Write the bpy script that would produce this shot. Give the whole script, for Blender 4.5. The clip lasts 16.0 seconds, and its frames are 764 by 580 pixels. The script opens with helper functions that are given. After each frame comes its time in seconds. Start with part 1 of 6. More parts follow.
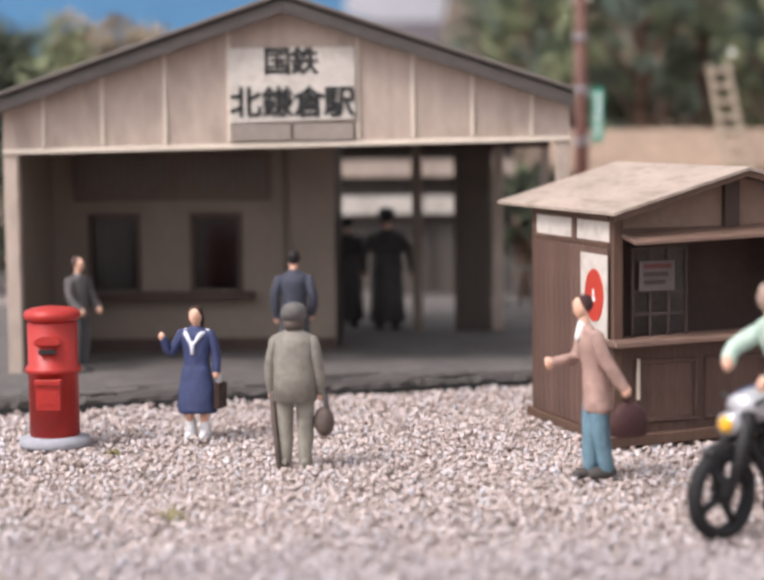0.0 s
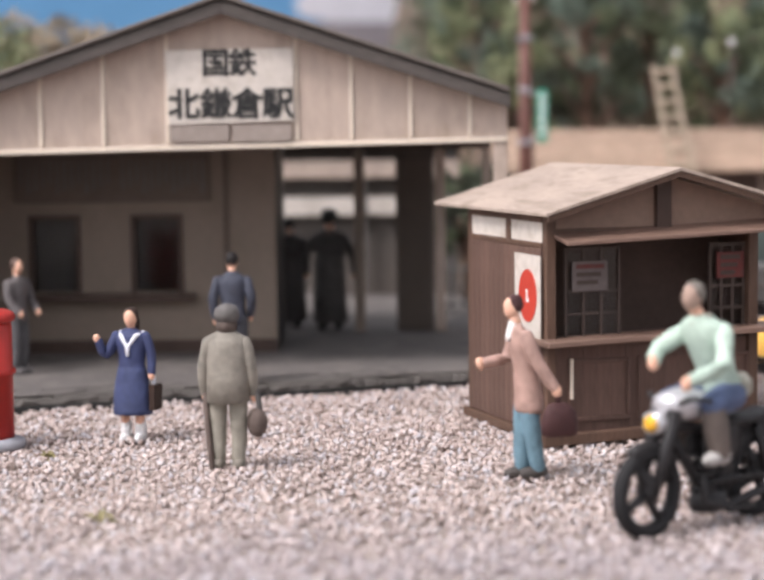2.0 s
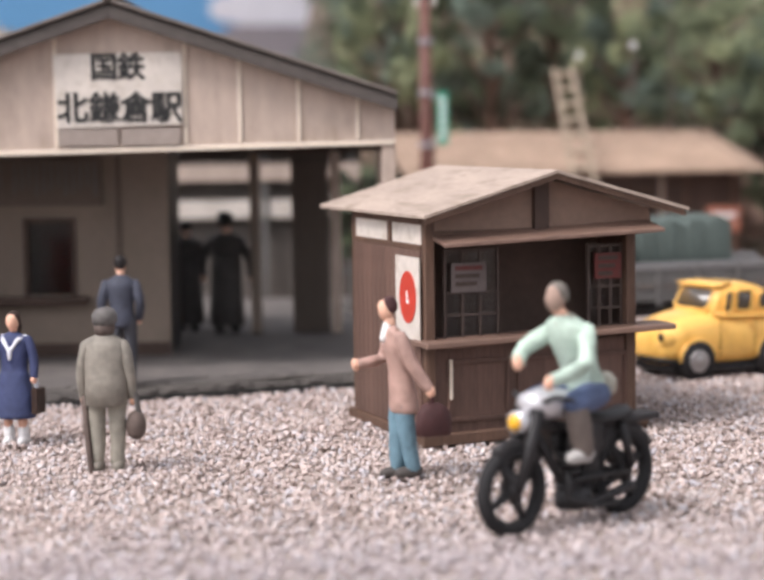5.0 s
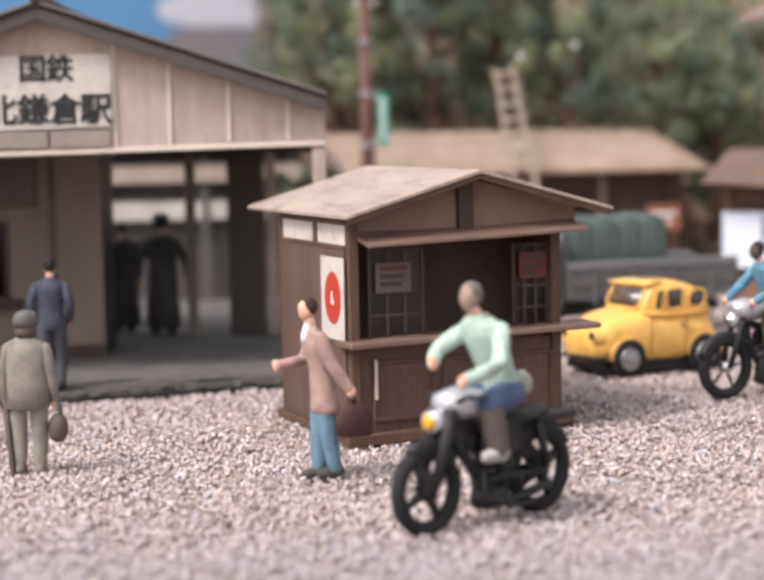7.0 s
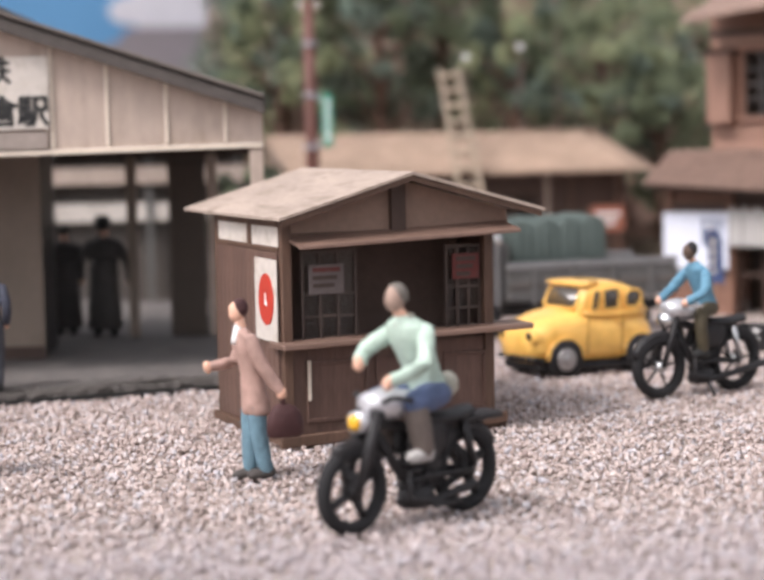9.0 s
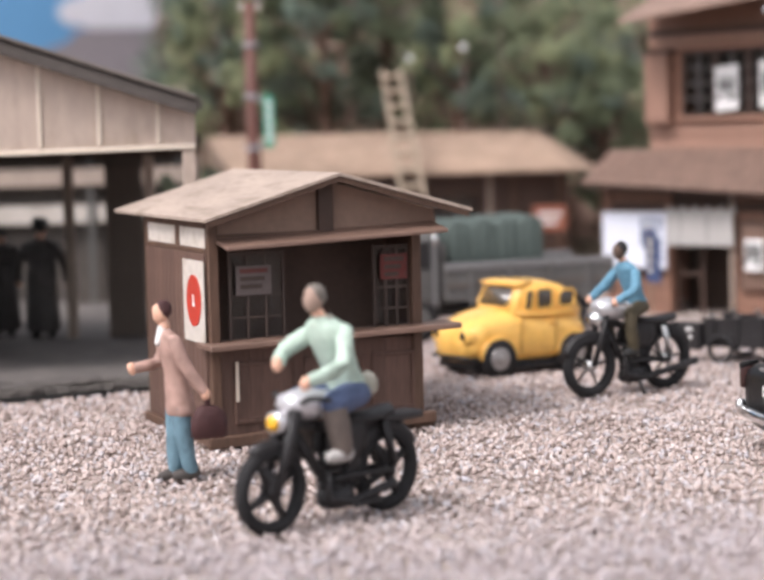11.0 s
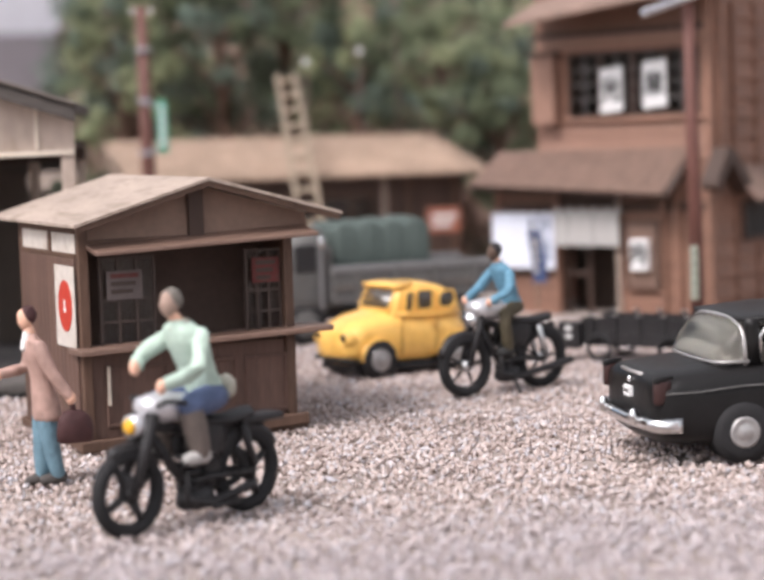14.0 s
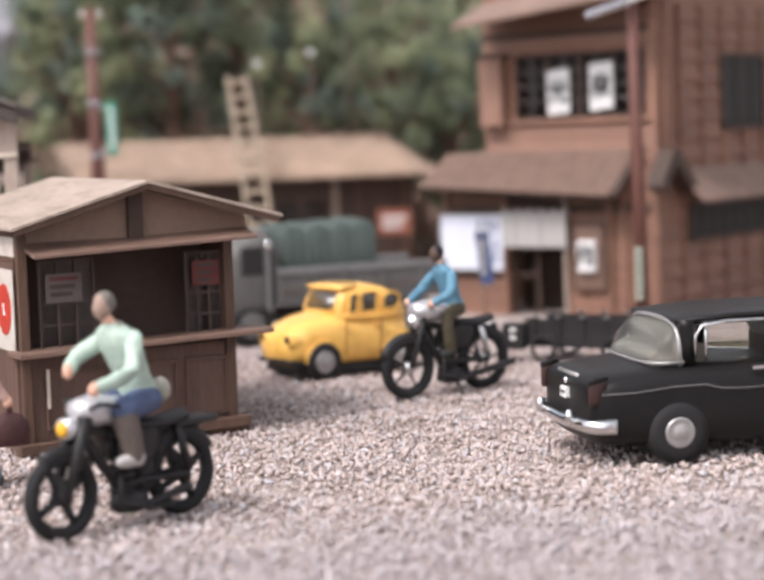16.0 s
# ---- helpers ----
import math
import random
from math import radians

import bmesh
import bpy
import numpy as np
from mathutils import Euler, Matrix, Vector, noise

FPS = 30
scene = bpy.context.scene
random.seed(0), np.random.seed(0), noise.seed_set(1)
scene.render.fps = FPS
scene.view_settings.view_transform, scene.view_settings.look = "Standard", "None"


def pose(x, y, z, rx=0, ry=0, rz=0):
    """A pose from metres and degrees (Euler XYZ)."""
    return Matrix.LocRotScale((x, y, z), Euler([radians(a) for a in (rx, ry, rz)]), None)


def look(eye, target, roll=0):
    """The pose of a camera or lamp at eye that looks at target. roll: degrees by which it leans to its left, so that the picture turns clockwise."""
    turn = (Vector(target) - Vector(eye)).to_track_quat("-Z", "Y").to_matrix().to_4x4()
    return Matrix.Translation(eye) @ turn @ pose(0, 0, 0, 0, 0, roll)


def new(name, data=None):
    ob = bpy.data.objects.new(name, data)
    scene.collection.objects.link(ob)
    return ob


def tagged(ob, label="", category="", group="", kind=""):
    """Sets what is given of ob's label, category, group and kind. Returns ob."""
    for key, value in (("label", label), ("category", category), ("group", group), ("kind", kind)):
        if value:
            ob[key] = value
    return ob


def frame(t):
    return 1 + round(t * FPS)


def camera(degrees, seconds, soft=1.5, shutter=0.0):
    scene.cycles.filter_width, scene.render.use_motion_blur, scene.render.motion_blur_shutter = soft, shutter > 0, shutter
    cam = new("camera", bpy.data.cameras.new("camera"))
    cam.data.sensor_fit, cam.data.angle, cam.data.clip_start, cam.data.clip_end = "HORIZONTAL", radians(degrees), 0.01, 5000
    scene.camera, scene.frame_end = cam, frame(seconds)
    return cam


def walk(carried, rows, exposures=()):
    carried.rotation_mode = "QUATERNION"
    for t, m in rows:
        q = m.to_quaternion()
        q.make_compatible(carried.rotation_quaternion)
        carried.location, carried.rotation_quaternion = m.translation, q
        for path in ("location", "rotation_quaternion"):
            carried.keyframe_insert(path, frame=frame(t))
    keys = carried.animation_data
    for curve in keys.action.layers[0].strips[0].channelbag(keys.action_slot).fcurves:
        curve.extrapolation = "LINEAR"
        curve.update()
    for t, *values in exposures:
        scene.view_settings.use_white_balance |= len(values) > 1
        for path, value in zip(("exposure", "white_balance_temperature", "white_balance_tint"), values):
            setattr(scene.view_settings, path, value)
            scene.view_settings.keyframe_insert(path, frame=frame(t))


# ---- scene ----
# A model-railway layout in HO scale. All dimensions below are full-size metres; U turns them into the size of the model.
U = 1 / 80

cam = camera(22.72, 16.0, soft=3.2)
cam.data.dof.use_dof = True
cam.data.dof.focus_distance = 17.6 * U
cam.data.dof.aperture_fstop = 31.0
PATH = [
    (0, (1.221, -21.917, 3.021), (0.282, -0.022, 1.090), -0.59),
    (0.5, (1.270, -21.925, 3.018), (0.464, -0.024, 1.090), -0.57),
    (1, (1.335, -21.929, 3.018), (0.646, -0.024, 1.096), -0.60),
    (1.5, (1.401, -21.953, 3.026), (0.804, -0.046, 1.095), -0.63),
    (2, (1.459, -21.959, 3.028), (0.988, -0.049, 1.097), -0.69),
    (2.5, (1.549, -21.981, 3.022), (1.190, -0.067, 1.103), -0.73),
    (3, (1.663, -21.992, 3.005), (1.460, -0.075, 1.107), -0.73),
    (3.5, (1.713, -22.010, 3.009), (1.680, -0.092, 1.111), -0.76),
    (4, (1.774, -22.045, 3.024), (1.880, -0.128, 1.115), -0.78),
    (6.5, (2.166, -22.143, 3.037), (2.845, -0.237, 1.117), -1.04),
    (7, (2.268, -22.132, 3.028), (3.063, -0.229, 1.113), -1.13),
    (7.5, (2.369, -22.185, 3.033), (3.322, -0.289, 1.116), -1.17),
    (8, (2.408, -22.189, 3.041), (3.459, -0.299, 1.117), -1.21),
    (8.5, (2.460, -22.209, 3.033), (3.617, -0.323, 1.116), -1.19),
    (9, (2.516, -22.242, 3.042), (3.780, -0.362, 1.120), -1.18),
    (11.5, (2.924, -22.340, 3.036), (4.759, -0.501, 1.116), -1.49),
    (12, (3.013, -22.376, 3.019), (4.980, -0.546, 1.119), -1.62),
    (12.5, (3.117, -22.433, 3.038), (5.253, -0.621, 1.119), -1.63),
    (13, (3.235, -22.494, 3.040), (5.562, -0.701, 1.123), -1.74),
    (13.5, (3.285, -22.528, 3.045), (5.714, -0.748, 1.120), -1.81),
    (14, (3.352, -22.565, 3.042), (5.920, -0.800, 1.122), -1.81),
    (14.5, (3.397, -22.622, 3.057), (6.073, -0.870, 1.138), -1.79),
    (15, (3.445, -22.635, 3.057), (6.190, -0.891, 1.137), -1.82),
    (15.5, (3.508, -22.622, 3.044), (6.374, -0.893, 1.130), -1.86),
    (16, (3.578, -22.646, 3.050), (6.565, -0.935, 1.129), -1.88),
]
walk(cam, [(t, look([U * v for v in eye], [U * v for v in target], roll)) for t, eye, target, roll in PATH],
     exposures=[(0, 0.64, 6330, 14), (16, 0.64, 6330, 14)])

# ---- light: bright hazy daylight over the open layout ----
world = bpy.data.worlds.new("world")
scene.world = world
world.use_nodes = True
wn = world.node_tree.nodes
sky = wn.new("ShaderNodeTexSky")
sky.sky_type = "NISHITA"
sky.sun_disc = False
sky.sun_elevation, sky.sun_rotation = radians(53), radians(232)
sky.air_density, sky.dust_density, sky.ozone_density = 1.0, 4.0, 0.6
wn["Background"].inputs["Strength"].default_value = 0.15
haze = wn.new("ShaderNodeHueSaturation")
haze.inputs["Saturation"].default_value = 0.14
world.node_tree.links.new(sky.outputs[0], haze.inputs["Color"])
world.node_tree.links.new(haze.outputs[0], wn["Background"].inputs["Color"])
sun_data = bpy.data.lights.new("sun", "SUN")
sun_data.energy, sun_data.angle, sun_data.color = 1.5, radians(13), (1.0, 0.93, 0.87)
sun = new("sun", sun_data)
sun.matrix_world = look((-0.42, -0.33, 0.72), (0, 0, 0))


# ---- materials ----
def material(name, color, rough=0.75, metal=0.0, dark=0.75, fine=30.0, coarse=3.0, bump=0.15, stretch=(1, 1, 1), stain=None,
             stain_amount=0.0, pieces=0.0, spec=0.4, coat=0.0):
    """Paint, wood, metal or stone with grain and blotches; fine and coarse count repeats over a full-size metre."""
    m = bpy.data.materials.new(name)
    m.use_nodes = True
    nt, n = m.node_tree, m.node_tree.nodes
    b = n["Principled BSDF"]
    b.inputs["Roughness"].default_value, b.inputs["Metallic"].default_value = rough, metal
    b.inputs["Specular IOR Level"].default_value = spec
    b.inputs["Coat Weight"].default_value = coat
    tc, mp = n.new("ShaderNodeTexCoord"), n.new("ShaderNodeMapping")
    nt.links.new(tc.outputs["Object"], mp.inputs["Vector"])
    mp.inputs["Scale"].default_value = [s / U for s in stretch]
    a, c = n.new("ShaderNodeTexNoise"), n.new("ShaderNodeTexNoise")
    for tex, s in ((a, fine), (c, coarse)):
        nt.links.new(mp.outputs[0], tex.inputs["Vector"])
        tex.inputs["Scale"].default_value, tex.inputs["Detail"].default_value = s, 4
    mix = n.new("ShaderNodeMixRGB")
    mix.inputs[1].default_value = (*[v * dark for v in color], 1)
    mix.inputs[2].default_value = (*[min(1, v * (2 - dark) ** 0.6) for v in color], 1)
    add = n.new("ShaderNodeMath")
    add.operation = "MULTIPLY_ADD"
    nt.links.new(a.outputs["Fac"], add.inputs[0])
    add.inputs[1].default_value = 0.9
    half = n.new("ShaderNodeMath")
    half.operation = "MULTIPLY_ADD"
    nt.links.new(c.outputs["Fac"], half.inputs[0])
    half.inputs[1].default_value, half.inputs[2].default_value = 1.1, -0.5
    nt.links.new(half.outputs[0], add.inputs[2])
    add.use_clamp = True
    nt.links.new(add.outputs[0], mix.inputs[0])
    out = mix.outputs[0]
    if pieces:
        info, hs, mr = n.new("ShaderNodeObjectInfo"), n.new("ShaderNodeHueSaturation"), n.new("ShaderNodeMapRange")
        mr.inputs["To Min"].default_value, mr.inputs["To Max"].default_value = 1 - pieces, 1 + pieces
        nt.links.new(info.outputs["Random"], mr.inputs["Value"])
        nt.links.new(mr.outputs[0], hs.inputs["Value"])
        nt.links.new(out, hs.inputs["Color"])
        out = hs.outputs[0]
    if stain:
        s, ramp, mix2 = n.new("ShaderNodeTexNoise"), n.new("ShaderNodeValToRGB"), n.new("ShaderNodeMixRGB")
        nt.links.new(mp.outputs[0], s.inputs["Vector"])
        s.inputs["Scale"].default_value, s.inputs["Detail"].default_value = coarse * 2.3, 6
        ramp.color_ramp.elements[0].position, ramp.color_ramp.elements[1].position = 0.5, 0.68
        ramp.color_ramp.elements[1].color = (stain_amount,) * 3 + (1,)
        nt.links.new(s.outputs["Fac"], ramp.inputs[0])
        nt.links.new(ramp.outputs[0], mix2.inputs[0])
        nt.links.new(out, mix2.inputs[1])
        mix2.inputs[2].default_value = (*stain, 1)
        out = mix2.outputs[0]
    nt.links.new(out, b.inputs["Base Color"])
    if bump:
        bp = n.new("ShaderNodeBump")
        bp.inputs["Strength"].default_value, bp.inputs["Distance"].default_value = bump, 0.03 * U
        nt.links.new(a.outputs["Fac"], bp.inputs["Height"])
        nt.links.new(bp.outputs[0], b.inputs["Normal"])
    return m


def glass(name, tint=(0.9, 0.95, 0.95), rough=0.03):
    m = bpy.data.materials.new(name)
    m.use_nodes = True
    b = m.node_tree.nodes["Principled BSDF"]
    b.inputs["Base Color"].default_value = (*tint, 1)
    b.inputs["Roughness"].default_value, b.inputs["Transmission Weight"].default_value = rough, 1.0
    b.inputs["IOR"].default_value = 1.3
    return m


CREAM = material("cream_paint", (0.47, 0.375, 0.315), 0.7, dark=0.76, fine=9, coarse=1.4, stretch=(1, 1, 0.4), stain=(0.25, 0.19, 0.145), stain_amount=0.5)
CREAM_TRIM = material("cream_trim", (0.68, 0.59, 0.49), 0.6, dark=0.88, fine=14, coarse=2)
# Hall walls: the shade indoors is put into this darker, stained cream.
SHADED_INNER = material("shaded_hall_plaster", (0.24, 0.19, 0.153), 0.8, dark=0.85, fine=10, coarse=1.3, stain=(0.2, 0.16, 0.12), stain_amount=0.4)
SLATE = material("dark_slate", (0.085, 0.072, 0.065), 0.7, dark=0.6, fine=14, coarse=2, stretch=(0.5, 2, 1))
SLATE_EDGE = material("worn_roof_edge", (0.14, 0.118, 0.105), 0.75, dark=0.65, fine=14, coarse=2)
STRIP = material("weathered_strip", (0.3, 0.25, 0.22), 0.8, dark=0.8, fine=12, coarse=3)
PARTITION = material("grey_brown_partition", (0.09, 0.072, 0.062), 0.75, dark=0.7, fine=14, coarse=2, stretch=(1, 1, 0.3))
FARE = material("faded_fare_board", (0.14, 0.108, 0.088), 0.8, dark=0.8, fine=12, coarse=2)
SIGN_WHITE = material("sign_white", (0.6, 0.545, 0.49), 0.6, dark=0.8, fine=12, coarse=2.4, stain=(0.38, 0.33, 0.27), stain_amount=0.6)
PAPER = material("paper_white", (0.8, 0.79, 0.78), 0.7, dark=0.93, fine=10, coarse=3, bump=0.05)
# Dark tones: the shade inside the kiosk is put into these colours.
SHOP_SHADE = material("shop_shade", (0.085, 0.056, 0.045), 0.8, dark=0.75, fine=14, coarse=3)
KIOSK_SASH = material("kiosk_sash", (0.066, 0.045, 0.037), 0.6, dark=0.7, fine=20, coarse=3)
SHADED_FADED_RED = material("shaded_faded_red_print", (0.14, 0.032, 0.028), 0.7, dark=0.7, fine=14, coarse=5, stain=(0.1, 0.05, 0.045), stain_amount=0.6)
SHADED_PAPER = material("shaded_paper", (0.135, 0.11, 0.105), 0.8, dark=0.7, fine=14, coarse=5)
INK = material("black_ink", (0.02, 0.02, 0.02), 0.6, dark=0.8, bump=0)
RED_INK = material("red_ink", (0.5, 0.05, 0.03), 0.5, dark=0.8, bump=0.02)
DARK_WOOD = material("dark_stained_wood", (0.111, 0.0625, 0.042), 0.6, dark=0.55, fine=26, coarse=2.4, stretch=(1, 1, 0.2), bump=0.3)
KIOSK_WOOD = material("kiosk_brown_boards", (0.135, 0.078, 0.06), 0.62, dark=0.5, fine=24, coarse=2.2, stretch=(1, 1, 0.16), bump=0.3, pieces=0.12, stain=(0.09, 0.04, 0.03), stain_amount=0.5)
KIOSK_TRIM = material("kiosk_trim", (0.19, 0.118, 0.09), 0.5, dark=0.65, fine=24, coarse=2.5, stretch=(0.2, 1, 1), bump=0.2)
KIOSK_ROOF = material("kiosk_roof_sheet", (0.4, 0.318, 0.265), 0.85, dark=0.66, fine=22, coarse=2.2, stretch=(1, 0.35, 1), bump=0.35, stain=(0.22, 0.175, 0.135), stain_amount=0.7)
KIOSK_PANEL = material("kiosk_gable_panel", (0.25, 0.165, 0.125), 0.7, dark=0.8, fine=16, coarse=2)
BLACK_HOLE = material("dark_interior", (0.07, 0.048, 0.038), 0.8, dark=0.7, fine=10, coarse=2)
LATTICE = material("grey_lattice", (0.17, 0.15, 0.145), 0.7, dark=0.8, fine=18, coarse=3)
HOUSE_BOARD = material("house_brown_boards", (0.245, 0.13, 0.09), 0.6, dark=0.68, fine=20, coarse=2, stretch=(0.25, 1, 1), bump=0.25, pieces=0.14, stain=(0.13, 0.07, 0.05), stain_amount=0.45)
SHUTTER = material("shutter_boards", (0.29, 0.165, 0.12), 0.6, dark=0.8, fine=18, coarse=2, stretch=(1, 1, 0.2))
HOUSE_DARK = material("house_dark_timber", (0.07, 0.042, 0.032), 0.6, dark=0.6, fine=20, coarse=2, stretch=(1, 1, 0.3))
HOUSE_ROOF = material("house_tiles", (0.25, 0.165, 0.13), 0.75, dark=0.65, fine=16, coarse=2, pieces=0.12, stain=(0.12, 0.09, 0.07), stain_amount=0.5)
LONG_ROOF = material("long_roof_tiles", (0.4, 0.29, 0.22), 0.85, dark=0.6, fine=12, coarse=2.0, pieces=0.1, stain=(0.26, 0.2, 0.15), stain_amount=0.5)
PLATFORM = material("platform_asphalt", (0.125, 0.112, 0.105), 0.85, dark=0.6, fine=18, coarse=1.3, bump=0.4, stain=(0.24, 0.21, 0.19), stain_amount=0.35)
EDGE_TIMBER = material("platform_edge_timber", (0.085, 0.075, 0.068), 0.8, dark=0.6, fine=14, coarse=2, stretch=(0.3, 1, 1), bump=0.5, pieces=0.2)
DIRT = material("layout_ground", (0.36, 0.3, 0.27), 0.95, dark=0.6, fine=16, coarse=1.5, bump=0.8)
RED_PAINT = material("postbox_red", (0.42, 0.028, 0.022), 0.42, dark=0.8, fine=12, coarse=3, bump=0.06, stain=(0.32, 0.03, 0.02), stain_amount=0.5)
STONE_GREY = material("grey_plinth", (0.33, 0.33, 0.36), 0.8, dark=0.8, fine=20, coarse=3)
POLE_RED = material("rust_red_pole", (0.14, 0.058, 0.045), 0.6, dark=0.7, fine=14, coarse=2)
GREEN_SIGN = material("green_enamel", (0.03, 0.3, 0.2), 0.4, dark=0.85, fine=10, coarse=2, bump=0)
METAL = material("bright_metal", (0.6, 0.6, 0.6), 0.3, 0.9, dark=0.8, fine=20, coarse=4, bump=0.05)
CHROME = material("chrome", (0.8, 0.8, 0.8), 0.16, 1.0, dark=0.9, fine=20, coarse=4, bump=0.03)
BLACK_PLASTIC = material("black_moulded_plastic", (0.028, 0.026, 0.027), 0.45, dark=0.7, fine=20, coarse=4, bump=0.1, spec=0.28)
BLACK_PAINT = material("black_gloss_paint", (0.013, 0.012, 0.012), 0.38, dark=0.7, fine=20, coarse=3, bump=0.12, spec=0.2, coat=0.03)
RUBBER = material("tyre_rubber", (0.025, 0.024, 0.025), 0.75, dark=0.8, fine=20, coarse=4, spec=0.2)
YELLOW = material("yellow_car_paint", (0.93, 0.54, 0.13), 0.28, dark=0.86, fine=10, coarse=2, bump=0.03, coat=0.3, stain=(0.55, 0.25, 0.03), stain_amount=0.35)
GREY_TRUCK = material("grey_lorry_paint", (0.13, 0.125, 0.12), 0.55, dark=0.75, fine=14, coarse=2, stain=(0.1, 0.09, 0.08), stain_amount=0.5)
CAB_GREY = material("pale_cab_paint", (0.2, 0.195, 0.195), 0.5, dark=0.75, fine=14, coarse=3, stain=(0.16, 0.15, 0.14), stain_amount=0.5)
TARP = material("green_tarpaulin", (0.07, 0.09, 0.082), 0.8, dark=0.75, fine=12, coarse=2.5, bump=0.3)
CLOTH_WHITE = material("noren_cloth", (0.45, 0.43, 0.41), 0.85, dark=0.85, fine=16, coarse=3)
CLOTH_BLUE = material("banner_cloth_blue", (0.045, 0.07, 0.16), 0.8, dark=0.8, fine=16, coarse=3)
WINDOW_DARK = glass("window_glass", (0.75, 0.8, 0.8), 0.08)
FLESH = material("figure_flesh", (0.72, 0.42, 0.3), 0.55, dark=0.88, fine=20, coarse=6, bump=0.05)


def painted(name, color, rough=0.6):
    return material(name, color, 0.72, dark=0.68, fine=14, coarse=4, bump=0.45, stain=tuple(0.55 * v for v in color), stain_amount=0.45)


# ---- mesh helpers (full-size metres) ----
def bx(bm, x0, x1, y0, y1, z0, z1, mi=0):
    v = [bm.verts.new((x, y, z)) for z in (z0, z1) for y in (y0, y1) for x in (x0, x1)]
    for f in ((0, 2, 3, 1), (4, 5, 7, 6), (0, 1, 5, 4), (2, 6, 7, 3), (0, 4, 6, 2), (1, 3, 7, 5)):
        bm.faces.new([v[i] for i in f]).material_index = mi
    return v


def prism(bm, poly, a, b, axis="y", mi=0):
    put = {"y": lambda u, v, w: (u, w, v), "x": lambda u, v, w: (w, u, v), "z": lambda u, v, w: (u, v, w)}[axis]
    lo, hi = [bm.verts.new(put(u, v, a)) for u, v in poly], [bm.verts.new(put(u, v, b)) for u, v in poly]
    n = len(poly)
    bm.faces.new(lo).material_index = mi
    bm.faces.new(hi[::-1]).material_index = mi
    for i in range(n):
        bm.faces.new((lo[i], hi[i], hi[(i + 1) % n], lo[(i + 1) % n])).material_index = mi


def rings(bm, loops, mi=0, smooth=True, caps=True):
    """Joins closed loops of points into a skin."""
    vs = [[bm.verts.new(p) for p in loop] for loop in loops]
    n = len(vs[0])
    for a, b in zip(vs, vs[1:]):
        for i in range(n):
            f = bm.faces.new((a[i], a[(i + 1) % n], b[(i + 1) % n], b[i]))
            f.material_index, f.smooth = mi, smooth
    if caps:
        for loop in (vs[0][::-1], vs[-1]):
            f = bm.faces.new(loop)
            f.material_index, f.smooth = mi, smooth


def lathe(bm, prof, n=24, cx=0.0, cy=0.0, mi=0, smooth=True):
    rings(bm, [[(cx + r * math.cos(6.28318 * i / n), cy + r * math.sin(6.28318 * i / n), z) for i in range(n)] for r, z in prof], mi, smooth)


def tube(bm, pts, radii, n=8, mi=0, smooth=True):
    """A round skin along a line of points."""
    pts = [Vector(p) for p in pts]
    radii = radii if isinstance(radii, (list, tuple)) else [radii] * len(pts)
    loops = []
    for i, p in enumerate(pts):
        d = (pts[min(i + 1, len(pts) - 1)] - pts[max(i - 1, 0)]).normalized()
        u = d.cross(Vector((0, 1, 0.001)) if abs(d.y) < 0.9 else Vector((1, 0, 0))).normalized()
        w = d.cross(u)
        loops.append([p + radii[i] * (math.cos(6.28318 * k / n) * u + math.sin(6.28318 * k / n) * w) for k in range(n)])
    rings(bm, loops, mi, smooth)


def limb(bm, pts, radii, n=9, mi=0):
    """A tube with rounded ends."""
    pts = [Vector(p) for p in pts]
    a, b = (pts[0] - pts[1]).normalized() * radii[0], (pts[-1] - pts[-2]).normalized() * radii[-1]
    tube(bm, [pts[0] + 0.9 * a, pts[0] + 0.55 * a, *pts, pts[-1] + 0.55 * b, pts[-1] + 0.9 * b],
         [radii[0] * 0.35, radii[0] * 0.8, *radii, radii[-1] * 0.8, radii[-1] * 0.35], n, mi)


def stack(bm, secs, n=14, mi=0):
    """A skin of level ellipses (z, cx, cy, rx, ry)."""
    rings(bm, [[(cx + rx * math.cos(6.28318 * i / n), cy + ry * math.sin(6.28318 * i / n), z) for i in range(n)] for z, cx, cy, rx, ry in secs], mi)


def curve(rows, m=3):
    """More rows between the given ones, on a smooth curve through them."""
    out = []
    for i in range(len(rows) - 1):
        a, b, c, d = (np.array(rows[max(0, min(len(rows) - 1, i + k))], float) for k in (-1, 0, 1, 2))
        for j in range(m):
            t = j / m
            out.append(tuple(0.5 * (2 * b + (c - a) * t + (2 * a - 5 * b + 4 * c - d) * t * t + (3 * b - a - 3 * c + d) * t ** 3)))
    return out + [tuple(rows[-1])]


def ball(bm, c, r, n=12, mi=0):
    rx, ry, rz = r if isinstance(r, (tuple, list)) else (r, r, r)
    stack(bm, [(c[2] + rz * math.sin(a), c[0], c[1], max(rx * math.cos(a), 1e-4), max(ry * math.cos(a), 1e-4))
               for a in [radians(-88 + 176 * k / 8) for k in range(9)]], n, mi)


